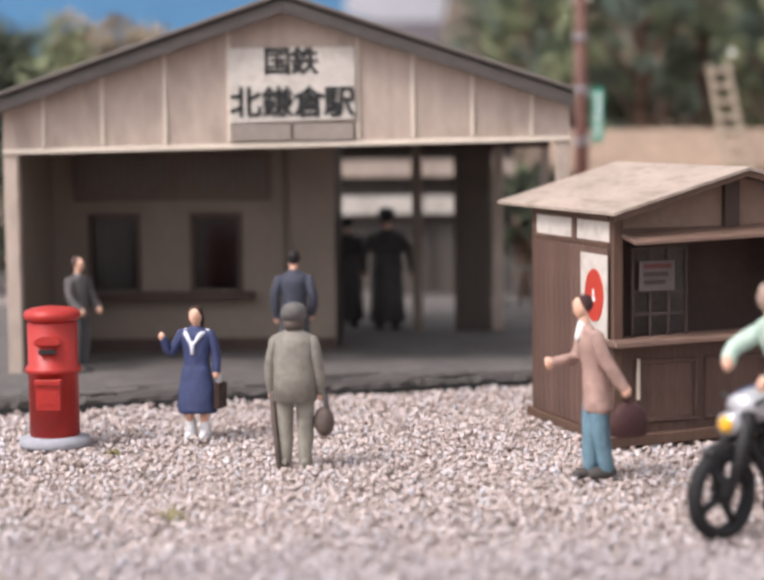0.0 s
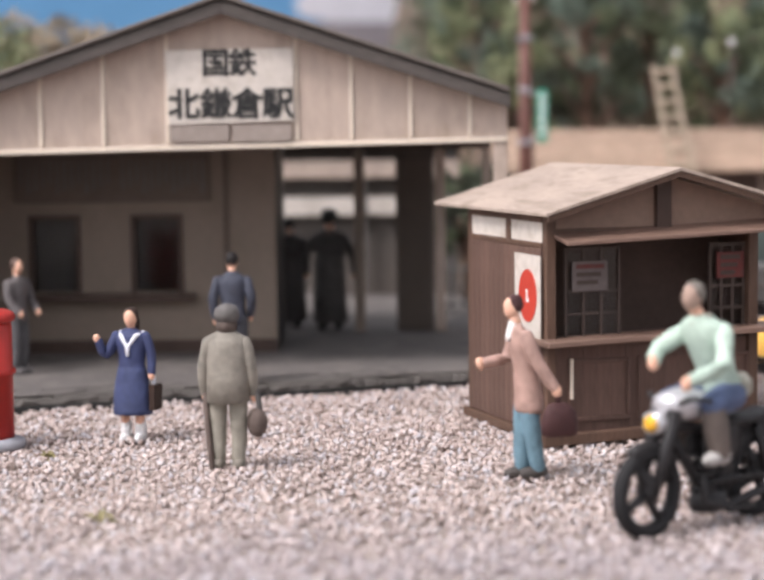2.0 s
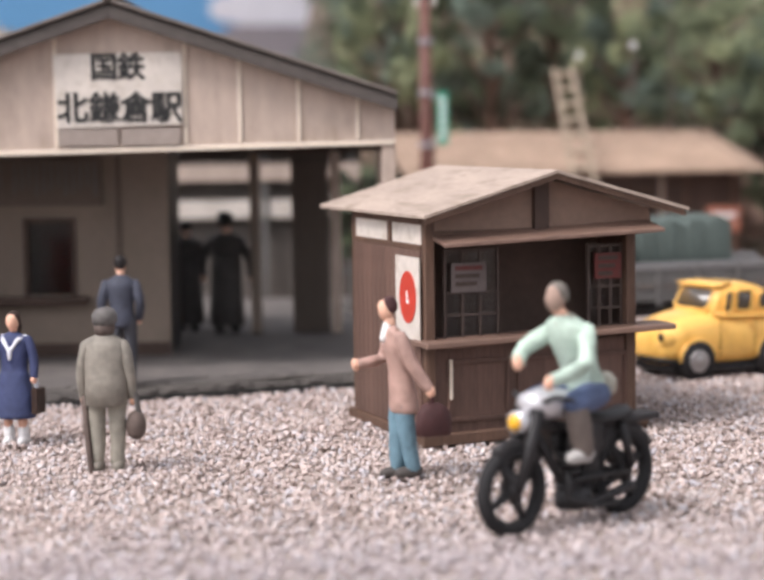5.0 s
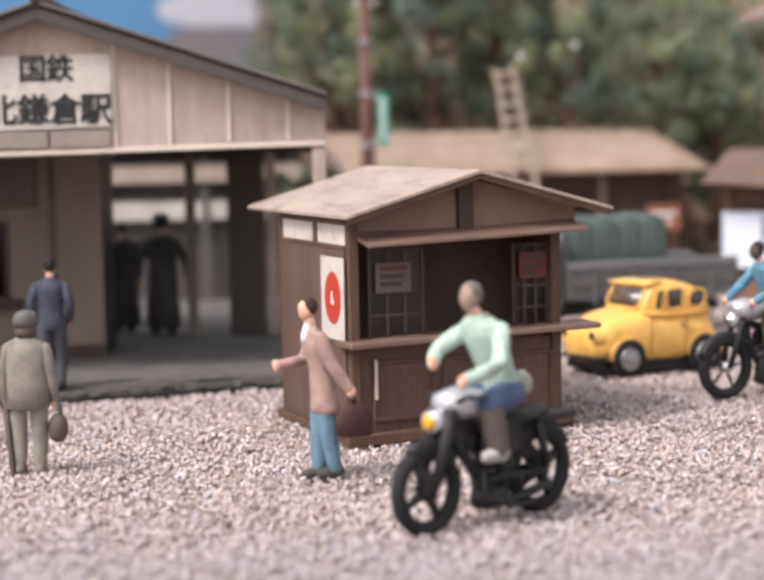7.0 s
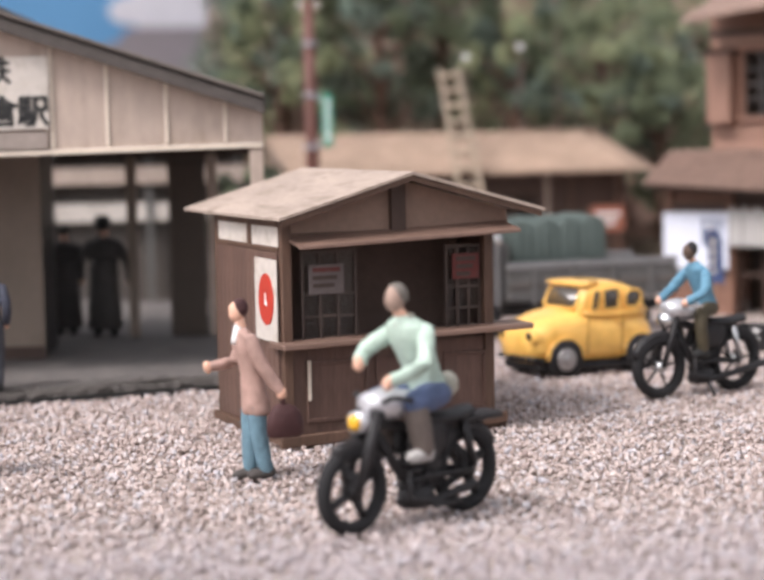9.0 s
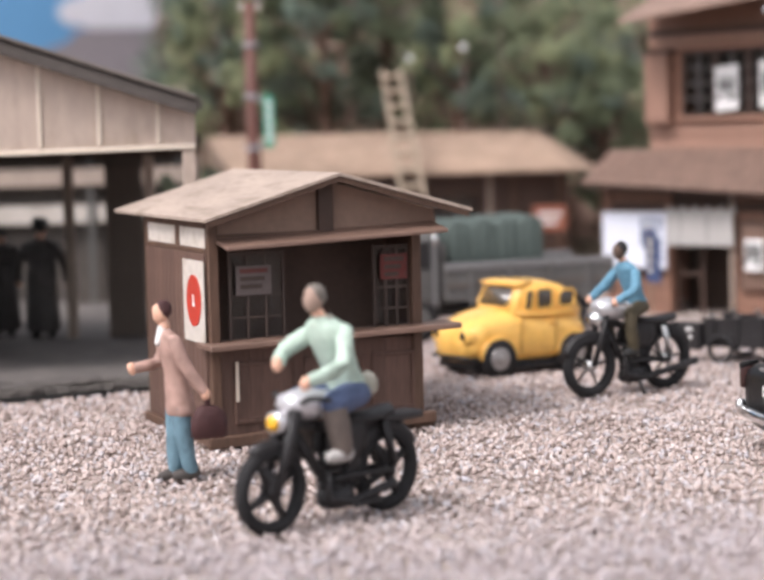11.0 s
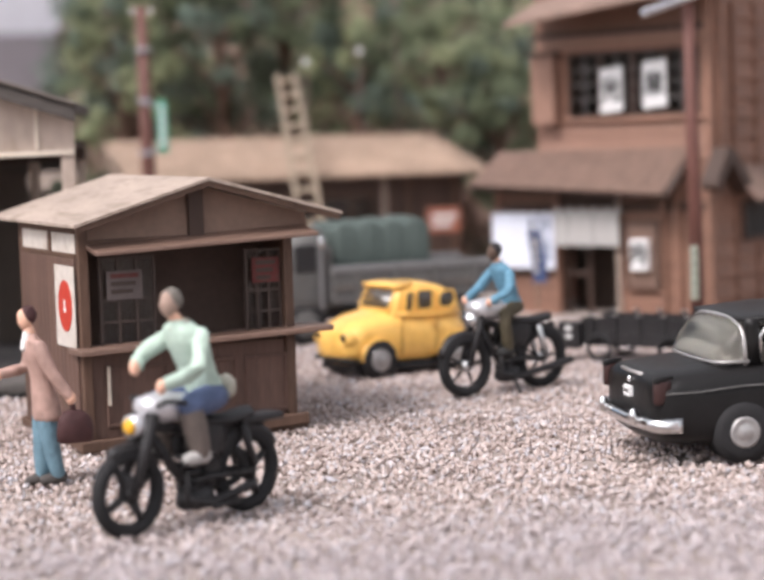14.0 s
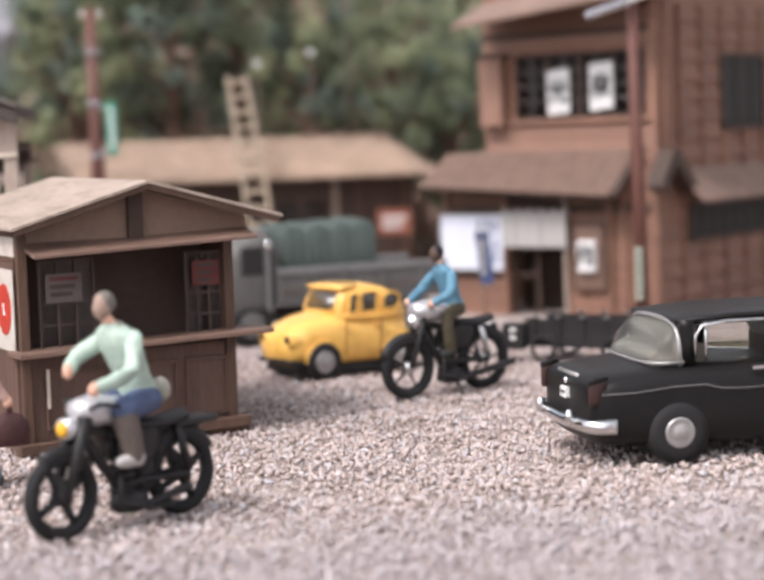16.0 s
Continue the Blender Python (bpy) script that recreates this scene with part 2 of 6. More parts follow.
def torus(bm, R, r, n=32, k=8, y=0.0, mi=0, flat=1.0):
    """A ring in the xz plane round the origin."""
    vs = [[bm.verts.new(((R + r * math.cos(6.28318 * j / k)) * math.cos(6.28318 * i / n), y + flat * r * math.sin(6.28318 * j / k),
                         (R + r * math.cos(6.28318 * j / k)) * math.sin(6.28318 * i / n))) for j in range(k)] for i in range(n)]
    for i in range(n):
        for j in range(k):
            f = bm.faces.new((vs[i][j], vs[i][(j + 1) % k], vs[(i + 1) % n][(j + 1) % k], vs[(i + 1) % n][j]))
            f.smooth, f.material_index = True, mi


def mesh_of(name, bm, mats, bevel=0.0):
    if bevel:
        bmesh.ops.bevel(bm, geom=bm.edges[:], offset=bevel, segments=1, affect="EDGES", clamp_overlap=True)
    bmesh.ops.recalc_face_normals(bm, faces=bm.faces[:])
    bmesh.ops.scale(bm, vec=(U, U, U), verts=bm.verts[:])
    me = bpy.data.meshes.new(name)
    bm.to_mesh(me)
    bm.free()
    for m in mats if isinstance(mats, (list, tuple)) else [mats]:
        me.materials.append(m)
    return me


def part(name, bm, mats, parent, label="", bevel=0.0, at=None):
    """One mesh under a thing or a part; at: its own pose in the parent, in full-size metres."""
    ob = new(name, mesh_of(name, bm, mats, bevel))
    ob.parent = parent
    if at:
        ob.matrix_basis = pose(U * at[0], U * at[1], U * at[2], *at[3:])
    return tagged(ob, label)


def piece(name, me, parent, x, y, z, rx=0, ry=0, rz=0):
    """One more object on a shared mesh."""
    ob = new(name, me)
    ob.parent = parent
    ob.matrix_basis = pose(U * x, U * y, U * z, rx, ry, rz)
    return ob


def thing(name, x, y, z, rz=0.0, label="", category="", group="", kind="", rx=0.0, ry=0.0):
    ob = new(name)
    ob.empty_display_size = 0.2 * U
    ob.matrix_basis = pose(U * x, U * y, U * z, rx, ry, rz)
    return tagged(ob, label, category, group, kind)


def solid(name, bm, mats, x, y, z, rz=0.0, label="", category="", group="", kind="", bevel=0.0):
    ob = new(name, mesh_of(name, bm, mats, bevel))
    ob.matrix_basis = pose(U * x, U * y, U * z, 0, 0, rz)
    return tagged(ob, label, category, group, kind)


def B(*boxes):
    bm = bmesh.new()
    for b in boxes:
        bx(bm, *b)
    return bm


def skewed(bm, rise, x0=0.0):
    """Lets a part climb along x, as the slightly crooked models do."""
    for v in bm.verts:
        v.co.z += rise * (v.co.x - x0)
    return bm


def lettering(name, text, size, x, y, z, parent, mat, bold=0.0):
    """One raised brush-heavy character standing upright, centred on x and z, facing -y."""
    cu = bpy.data.curves.new(name, "FONT")
    cu.body, cu.size, cu.align_x, cu.align_y, cu.extrude = text, size * U, "CENTER", "CENTER", 0.003 * U
    tmp = new(name, cu)
    bpy.context.view_layer.update()
    me = bpy.data.meshes.new_from_object(tmp.evaluated_get(bpy.context.evaluated_depsgraph_get()))
    bpy.data.objects.remove(tmp)
    bpy.data.curves.remove(cu)
    bm, out = bmesh.new(), bmesh.new()
    bm.from_mesh(me)
    for k in range(9 if bold else 1):
        a, r = 0.785 * k, 0 if k == 8 or not bold else bold * U
        vs = [out.verts.new(v.co + Vector((r * math.cos(a), r * math.sin(a), 0.0006 * U * k))) for v in bm.verts]
        bm.verts.index_update()
        for f in bm.faces:
            out.faces.new([vs[v.index] for v in f.verts])
    me.clear_geometry()
    out.to_mesh(me)
    bm.free(), out.free()
    me.materials.clear()
    me.materials.append(mat)
    ob = new(name, me)
    ob.parent = parent
    ob.matrix_basis = pose(U * x, U * y, U * z, 90, 0, 0)
    return ob


# ---- ground ----
bm = bmesh.new()
bmesh.ops.create_grid(bm, x_segments=60, y_segments=60, size=400)
tagged(solid("ground", bm, DIRT, 0, 0, -0.03, kind="structure", label="gritty sand-coloured base of the layout", category="ground"))

# ---- station ----
def station():
    st = thing("station_building", 0, 0, 0, label="cream wooden railway station building with dark gabled roof", category="station")
    ax, az, slope, low = -0.8, 4.355, 0.335, lambda x: 2.80 + 0.015 * (x + 0.8)
    zr = lambda x: az - slope * abs(x - ax)
    # gable wall over the wide opening
    bm = bmesh.new()
    prism(bm, [(-4.1, low(-4.1)), (2.45, low(2.45)), (2.45, zr(2.45)), (ax, az), (-4.1, zr(-4.1))], 0.0, 0.1)
    gable = part("gable_wall", bm, CREAM, st)
    for x in (-3.62, -2.93, -2.2, -1.46, 0.03, 0.66, 1.34, 2.02):
        part("batten", B((x - 0.022, x + 0.022, -0.03, 0.0, low(x) + 0.02, zr(x) - 0.02)), CREAM_TRIM, gable, bevel=0.006)
    part("lintel", skewed(B((-4.1, 2.45, -0.05, 0.16, 2.74, 2.80)), 0.015, -0.8), CREAM_TRIM, st, bevel=0.01)
    for x0, x1 in ((-4.1, -3.93), (2.29, 2.45)):
        part("post", B((x0, x1, -0.02, 0.15, 0.12, low(x0) - 0.06)), CREAM, st, bevel=0.012)
    for x0, x1 in ((-4.1, -3.98), (2.3, 2.42)):
        part("rear_post", B((x0, x1, 4.4, 4.55, 0.12, 2.9)), CREAM, st, bevel=0.01)
    part("side_wall", B((-4.1, -4.0, 0.15, 4.4, 0.12, 2.95)), SHADED_INNER, st)
    # ticket counter wall with two windows
    def holed(x0, x1, z0, z1, y0, y1, holes):
        bm = bmesh.new()
        xs = x0
        for hx0, hx1, hz0, hz1 in holes:
            bx(bm, xs, hx0, y0, y1, z0, z1)
            bx(bm, hx0, hx1, y0, y1, z0, hz0)
            bx(bm, hx0, hx1, y0, y1, hz1, z1)
            xs = hx1
        bx(bm, xs, x1, y0, y1, z0, z1)
        bmesh.ops.remove_doubles(bm, verts=bm.verts[:], dist=1e-4)
        return bm
    part("ticket_wall", holed(-4.0, -0.4, 0.12, 3.0, 2.1, 2.2, [(-3.5, -2.92, 0.92, 1.88), (-2.2, -1.62, 0.92, 1.88)]), SHADED_INNER, st)
    # Black sheets stand in for the darkness behind the ticket windows.
    part("ticket_room_shade", B((-4.0, -0.4, 3.5, 3.6, 0.12, 3.0), (-0.5, -0.4, 2.2, 3.5, 0.12, 3.0)), BLACK_PLASTIC, st)
    for x in (-3.21, -1.91):
        w = part("ticket_window", B((x - 0.33, x - 0.27, 2.06, 2.16, 0.9, 1.9), (x + 0.27, x + 0.33, 2.06, 2.16, 0.9, 1.9),
                                    (x - 0.27, x + 0.27, 2.06, 2.16, 1.84, 1.9)), HOUSE_DARK, st, bevel=0.005)
        part("pane", B((x - 0.27, x + 0.27, 2.14, 2.15, 0.92, 1.84)), WINDOW_DARK, w)
    part("ticket_counter", B((-3.66, -1.42, 1.86, 2.1, 0.82, 0.9)), HOUSE_DARK, st, "dark wooden ticket counter", bevel=0.01)
    part("skirting", B((-4.0, -0.4, 2.06, 2.1, 0.14, 0.3)), HOUSE_DARK, st)
    board = part("fare_board", B((-3.7, -1.22, 2.02, 2.09, 2.06, 2.66)), FARE, st, "dark fare board with pale columns of writing", bevel=0.01)
    for k in range(26):
        x, h = -3.62 + 0.092 * k, 0.3 + 0.12 * ((k * 7) % 4) / 3
        if k != 13:
            part("text_bar", B((x, x + 0.03, 2.012, 2.02, 2.6 - h, 2.6)), GREY_TRUCK, board)
    part("pipe", B((-1.05, -1.0, 2.05, 2.1, 0.14, 3.0)), FARE, st)
    # wicket side: dark partition, pale column, low railing
    part("partition", B((1.1, 1.62, 4.3, 4.38, 0.14, 2.66)), PARTITION, st, "dark slatted wooden partition", bevel=0.01)
    for k in range(5):
        part("slat", B((1.13 + 0.1 * k, 1.17 + 0.1 * k, 4.27, 4.3, 0.2, 2.5)), FARE, st)
    part("column", B((1.64, 1.78, 4.3, 4.44, 0.12, 2.9)), CREAM, st, bevel=0.01)
    part("column", B((0.52, 0.66, 4.3, 4.44, 0.12, 2.9)), SHADED_INNER, st, bevel=0.01)
    part("rear_floor", B((-0.45, 2.45, 4.56, 10.0, 0.02, 0.12)), PLATFORM, st, "dark floor towards the tracks")
    part("rear_beam", B((-0.4, 2.42, 4.3, 4.44, 2.66, 2.95)), HOUSE_DARK, st)
    # Added slab that keeps daylight out of the hall.
    part("hall_light_blocker", B((-4.0, 2.42, 0.12, 4.6, 2.86, 2.9)), HOUSE_DARK, st)
    # roof: two slabs with tile courses, fascia boards and ridge
    for s, name in ((-1, "roof_slope"), (1, "roof_slope")):
        ex = ax + (3.28 if s > 0 else -3.5)
        bm = bmesh.new()
        prism(bm, [(ax, az + 0.01), (ex, zr(ex) + 0.01), (ex, zr(ex) + 0.1), (ax, az + 0.1)], -0.2, 5.0)
        slab = part(name, bm, SLATE, st)
        bm = bmesh.new()
        prism(bm, [(ax, az - 0.08), (ex, zr(ex) - 0.08), (ex, zr(ex) + 0.07), (ax, az + 0.07)], -0.26, -0.205)
        part("bargeboard", bm, SLATE, slab, bevel=0.008)
        bm = bmesh.new()
        prism(bm, [(ax, az + 0.1), (ex, zr(ex) + 0.1), (ex, zr(ex) + 0.15), (ax, az + 0.15)], -0.3, 5.05)
        part("roof_edge_tiles", bm, SLATE_EDGE, slab, bevel=0.012)
    bm = bmesh.new()
    tube(bm, [(ax, -0.3, az + 0.17), (ax, 5.05, az + 0.17)], 0.07, 10)
    part("ridge_cap", bm, SLATE, st)
    # station sign
    sg = thing("station_sign", -0.73, -0.055, 2.86, ry=0.0, label="white station name board with black characters", category="sign")
    bm = bmesh.new()
    prism(bm, [(-0.71, 0.17), (0.73, 0.2), (0.735, 1.03), (-0.745, 1.02)], -0.012, 0.02)
    board = part("board", bm, SIGN_WHITE, sg, bevel=0.004)
    for ch, x in zip("国鉄", (-0.16, 0.15)):
        lettering("character", ch, 0.33, x, -0.014, 0.85, sg, INK, bold=0.009)
    for ch, x in zip("北鎌倉駅", (-0.53, -0.16, 0.2, 0.55)):
        lettering("character", ch, 0.37, x, -0.014, 0.38, sg, INK, bold=0.011)
    for x0, x1 in ((-0.7, -0.02), (0.02, 0.7)):
        part("backing_strip", B((x0, x1, -0.01, 0.02, -0.03, 0.16)), STRIP, sg)
    return st


station()

# platform: a dark slab with ragged edge timbers, its front runs askew to the building
PX0, PY0, PANG = -7.0, -3.38, 20.0
plat = thing("platform_floor", PX0, PY0, 0, PANG, kind="structure", label="dark asphalt station floor edged with rough black timbers", category="floor")
part("slab", B((0, 11.2, 0.12, 11.0, -0.02, 0.14)), PLATFORM, plat, bevel=0.01)


# ---- kiosk ----
def kiosk():
    k = thing("kiosk", 2.584, -4.6, 0, 19.5, label="brown wooden station kiosk with low gabled roof and counter", category="kiosk")
    u0, u1, v0, v1 = 0.11, 2.33, 0.24, 2.25
    um = 1.37
    part("plinth", B((u0 - 0.06, u1 + 0.08, v0 - 0.08, v1 + 0.05, 0.0, 0.09)), DARK_WOOD, k, bevel=0.01)
    part("side_wall", B((u0, u0 + 0.05, v0 + 0.06, v1, 0.09, 1.86)), KIOSK_WOOD, k)
    part("side_wall", B((u1 - 0.05, u1, v0 + 0.06, v1, 0.09, 2.1)), KIOSK_WOOD, k)
    part("rear_wall", B((u0 + 0.05, u1 - 0.05, v1 - 0.05, v1, 0.09, 2.12)), KIOSK_WOOD, k)
    part("floor_board", B((u0 + 0.05, u1 - 0.05, v0 + 0.06, v1 - 0.05, 0.09, 0.12)), DARK_WOOD, k)
    for u, v, zt in ((u0, v0, 2.14), (u1 - 0.1, v0, 1.98), (u0 - 0.004, v1 - 0.08, 2.14)):
        part("corner_post", B((u, u + 0.1, v, v + 0.1, 0.09, zt)), DARK_WOOD, k, bevel=0.008)
    part("top_rail", B((u0 - 0.01, u0 + 0.06, v0 + 0.1, v1 - 0.08, 1.84, 1.89), (u0 - 0.01, u0 + 0.06, v0 + 0.1, v1 - 0.08, 2.08, 2.14),
                       (u0 - 0.01, u0 + 0.06, 1.12, 1.22, 1.89, 2.08)), DARK_WOOD, k, bevel=0.006)
    for a, b in ((v0 + 0.1, 1.12), (1.22, v1 - 0.08)):
        part("transom_pane", B((u0 + 0.01, u0 + 0.04, a, b, 1.89, 2.08)), SIGN_WHITE, k, "pale transom window")
    me = mesh_of("wall_board", B((-0.014, 0, 0, 0.128, 0, 1.74)), KIOSK_WOOD, 0.004)
    for i in range(14):
        piece("wall_board", me, k, u0, v0 + 0.105 + 0.131 * i, 0.095, 0, 0, 0)
    me = mesh_of("front_board", B((0, 0.142, -0.008, 0, 0, 0.82)), KIOSK_WOOD, 0.002)
    for i in range(14):
        piece("front_board", me, k, u0 + 0.11 + 0.143 * i, v0 + 0.05, 0.1)
    # front below the counter
    part("front_wall", B((u0 + 0.1, u1 - 0.1, v0 + 0.05, v0 + 0.09, 0.09, 0.93)), KIOSK_WOOD, k)
    for a, b in ((0.34, 0.98), (1.06, 1.7), (1.78, 2.24)):
        fr = part("front_panel", B((a, b, v0 + 0.01, v0 + 0.037, 0.2, 0.24), (a, b, v0 + 0.01, v0 + 0.037, 0.75, 0.79), (a, a + 0.03, v0 + 0.01, v0 + 0.037, 0.24, 0.75), (b - 0.03, b, v0 + 0.01, v0 + 0.037, 0.24, 0.75)), KIOSK_WOOD, k, bevel=0.005)
    part("latch_bar", B((0.35, 0.38, v0 - 0.005, v0 + 0.02, 0.42, 0.8)), CREAM_TRIM, k, "pale upright bar")
    part("counter", skewed(B((u0 - 0.08, u1 + 0.32, v0 - 0.24, v0 + 0.2, 0.935, 0.99)), 0.024), KIOSK_TRIM, k, "worn brown counter board", bevel=0.01)
    bm = bmesh.new()
    prism(bm, [(v0 - 0.32, 1.875), (v0 - 0.32, 1.91), (v0 + 0.05, 1.98), (v0 + 0.05, 1.935)], u0 + 0.08, u1 + 0.15, "x")
    part("awning", skewed(bm, 0.034), KIOSK_TRIM, k, "reddish wooden awning board", bevel=0.006)
    # inside: stock room's shade put into a dark sheet behind glazed sashes
    part("inner_shade_sheet", B((u0 + 0.1, u1 - 0.1, v0 + 0.62, v0 + 0.65, 0.12, 1.95)), SHOP_SHADE, k, "brown sheet with the shop's inner shade in its colour")
    for w0, w1 in ((0.33, 0.88), (1.84, 2.2)):
        bars = [(w0 + (w1 - w0) * q / 3, w0 + (w1 - w0) * q / 3 + 0.025, 0.32, 0.345, 0.99, 1.84) for q in range(4)]
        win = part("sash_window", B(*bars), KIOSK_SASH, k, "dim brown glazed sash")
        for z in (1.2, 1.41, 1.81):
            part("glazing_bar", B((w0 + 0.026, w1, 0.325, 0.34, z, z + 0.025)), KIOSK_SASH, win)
        part("pane", B((w0 + 0.026, w1, 0.352, 0.357, 1.0, 1.84)), WINDOW_DARK, win)
    part("stock_shelf", B((u0 + 0.1, u1 - 0.1, 0.46, 0.85, 0.9, 0.95)), DARK_WOOD, k)
    part("base_step", skewed(B((u0 - 0.1, u1 + 0.06, v0 - 0.16, v0 - 0.08, 0.0, 0.11)), 0.03), DARK_WOOD, k, "dark base step", bevel=0.012)
    # roof
    bm = bmesh.new()
    for (a, za), (b, zb) in (((0.0, 2.15), (um, 2.545)), ((um, 2.545), (2.78, 2.15))):
        prism(bm, [(a, za), (b, zb), (b, zb + 0.035), (a, za + 0.035)], -0.02, 2.98)
    part("roof", bm, KIOSK_ROOF, k, "faded tan roof sheets", bevel=0.004)
    bm = bmesh.new()
    for (a, za), (b, zb) in (((0.03, 2.1), (um, 2.49)), ((um, 2.49), (2.75, 2.1))):
        prism(bm, [(a, za), (b, zb), (b, zb + 0.05), (a, za + 0.05)], 0.0, 0.04)
    part("bargeboard", bm, DARK_WOOD, k)
    bm = bmesh.new()
    prism(bm, [(u0 + 0.1, 2.0), (u1 - 0.1 + 0.3, 2.0), (2.5, 2.17), (um, 2.49), (u0 + 0.1, 2.13)], v0 + 0.05, v0 + 0.09)
    part("gable_panel", bm, KIOSK_PANEL, k, "plain brown gable panels")
    part("gable_post", B((um - 0.13, um + 0.02, v0 - 0.02, v0 + 0.05, 1.98, 2.47)), HOUSE_DARK, k)
    part("gable_rail", B((u0 + 0.1, u1 + 0.2, v0 + 0.01, v0 + 0.05, 1.98, 2.02)), DARK_WOOD, k)
    # notices
    sg = thing("wall_poster", 2.584 + (u0 - 0.03) * 0.943 - 0.62 * 0.334, -4.6 + (u0 - 0.03) * 0.334 + 0.62 * 0.943, 0.98, 19.5 - 90, label="white paper poster with a big red disc", category="poster")
    part("sheet", B((-0.31, 0.31, -0.004, 0.006, 0.0, 0.79)), SIGN_WHITE, sg)
    bm = bmesh.new()
    prism(bm, [(0.02 + 0.215 * math.cos(0.2244 * i), 0.4 + 0.25 * math.sin(0.2244 * i)) for i in range(28)], -0.012, -0.004)
    part("disc", bm, RED_INK, sg, "red disc")
    part("mark", B((0.0, 0.03, -0.017, -0.012, 0.34, 0.46), (0.03, 0.055, -0.017, -0.012, 0.34, 0.38)), PAPER, sg)
    for (u, w, h, z, red) in ((0.4, 0.36, 0.28, 1.43, 0), (1.91, 0.29, 0.25, 1.5, 1)):
        nt = thing("notice", 2.584 + u * 0.943 - (v0 + 0.06) * 0.334, -4.6 + u * 0.334 + (v0 + 0.06) * 0.943, z, 19.5,
                   label="red printed notice in the kiosk opening" if red else "white notice with red heading, darkened for the shade of the kiosk opening", category="notice")
        # The sheet colours already carry the shade of the opening.
        part("sheet", B((0, w, -0.004, 0.006, 0, h)), SHADED_FADED_RED if red else SHADED_PAPER, nt)
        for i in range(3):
            part("text_bar", B((0.04, w - 0.04 - 0.03 * i, -0.009, -0.004, h - 0.07 - 0.075 * i, h - 0.03 - 0.075 * i)), (KIOSK_SASH if red else (SHADED_FADED_RED, KIOSK_SASH, KIOSK_SASH)[i]), nt)
    return k


kiosk()


# ---- long low house behind ----
def long_house():
    h = thing("long_house", 2.75, 11.6, 0, 5.5, label="long low timber house with a tan tiled roof", category="house")
    L = 6.9
    part("wall", B((0.6, L - 0.5, 0.4, 0.5, 0, 2.1)), HOUSE_DARK, h, "dark timber wall")
    part("wall", B((L - 0.6, L - 0.5, 0.5, 4.4, 0, 2.1)), HOUSE_DARK, h)
    part("wall", B((0.6, 0.7, 0.5, 4.4, 0, 2.1)), HOUSE_DARK, h)
    for x in (1.2, 2.4, 3.6, 4.85, 5.3, 6.2):
        part("post", B((x, x + 0.09, 0.34, 0.4, 0, 2.05)), KIOSK_ROOF if x == 4.85 else DARK_WOOD, h, bevel=0.01)
    for x0, x1 in ((2.6, 3.5), (3.8, 4.7)):
        w = part("window", B((x0, x1, 0.36, 0.4, 0.8, 0.86), (x0, x1, 0.36, 0.4, 1.7, 1.76), ((x0 + x1) / 2 - 0.02, (x0 + x1) / 2 + 0.02, 0.36, 0.4, 0.86, 1.7)), DARK_WOOD, h)
        part("pane", B((x0, x1, 0.385, 0.395, 0.86, 1.7)), WINDOW_DARK, w)
    # hipped-end roof
    bm = bmesh.new()
    e = [bm.verts.new(p) for p in ((0.2, 0, 2.08), (L, 0, 2.08), (L, 4.9, 2.08), (0.2, 4.9, 2.08), (-0.05, 2.45, 2.75), (L - 0.45, 2.45, 2.75))]
    for f in ((0, 1, 5, 4), (1, 2, 5), (2, 3, 4, 5), (3, 0, 4), (3, 2, 1, 0)):
        bm.faces.new([e[i] for i in f])
    part("roof", bm, LONG_ROOF, h, "tan tiled roof")
    bm = bmesh.new()
    for i in range(40):
        x = 0.3 + (L - 0.75) * i / 39
        xt = x * (L - 0.35) / L - 0.1
        tube(bm, [(x, 0.0, 2.1), ((x + xt) / 2, 1.2, 2.43), (xt, 2.42, 2.765)], 0.042, 6)
    tagged(part("tile_rib", bm, LONG_ROOF, h), kind="stuff")
    for j in range(7):
        y, z = 0.05 + 0.34 * j, 2.1 + 0.093 * j
        part("tile_course", B((0.2 - 0.03 * j, L - 0.06 * j, y - 0.02, y + 0.02, z, z + 0.03)), LONG_ROOF, h)
    bm = bmesh.new()
    tube(bm, [(-0.1, 2.45, 2.78), (L - 0.45, 2.45, 2.78)], 0.06)
    part("ridge", bm, LONG_ROOF, h)
    sg = thing("enamel_sign", 8.3, 11.85, 1.02, 5.5, label="faded orange enamel sign on a dark wall", category="sign")
    part("plate", B((0, 0.62, 0.0, 0.03, 0, 0.45)), material("orange_enamel", (0.34, 0.13, 0.085), 0.5), sg, bevel=0.005)
    for i in range(2):
        part("text_bar", B((0.08, 0.54 - 0.1 * i, -0.006, 0, 0.26 - 0.15 * i, 0.33 - 0.15 * i)), PAPER, sg)
    return h


long_house()


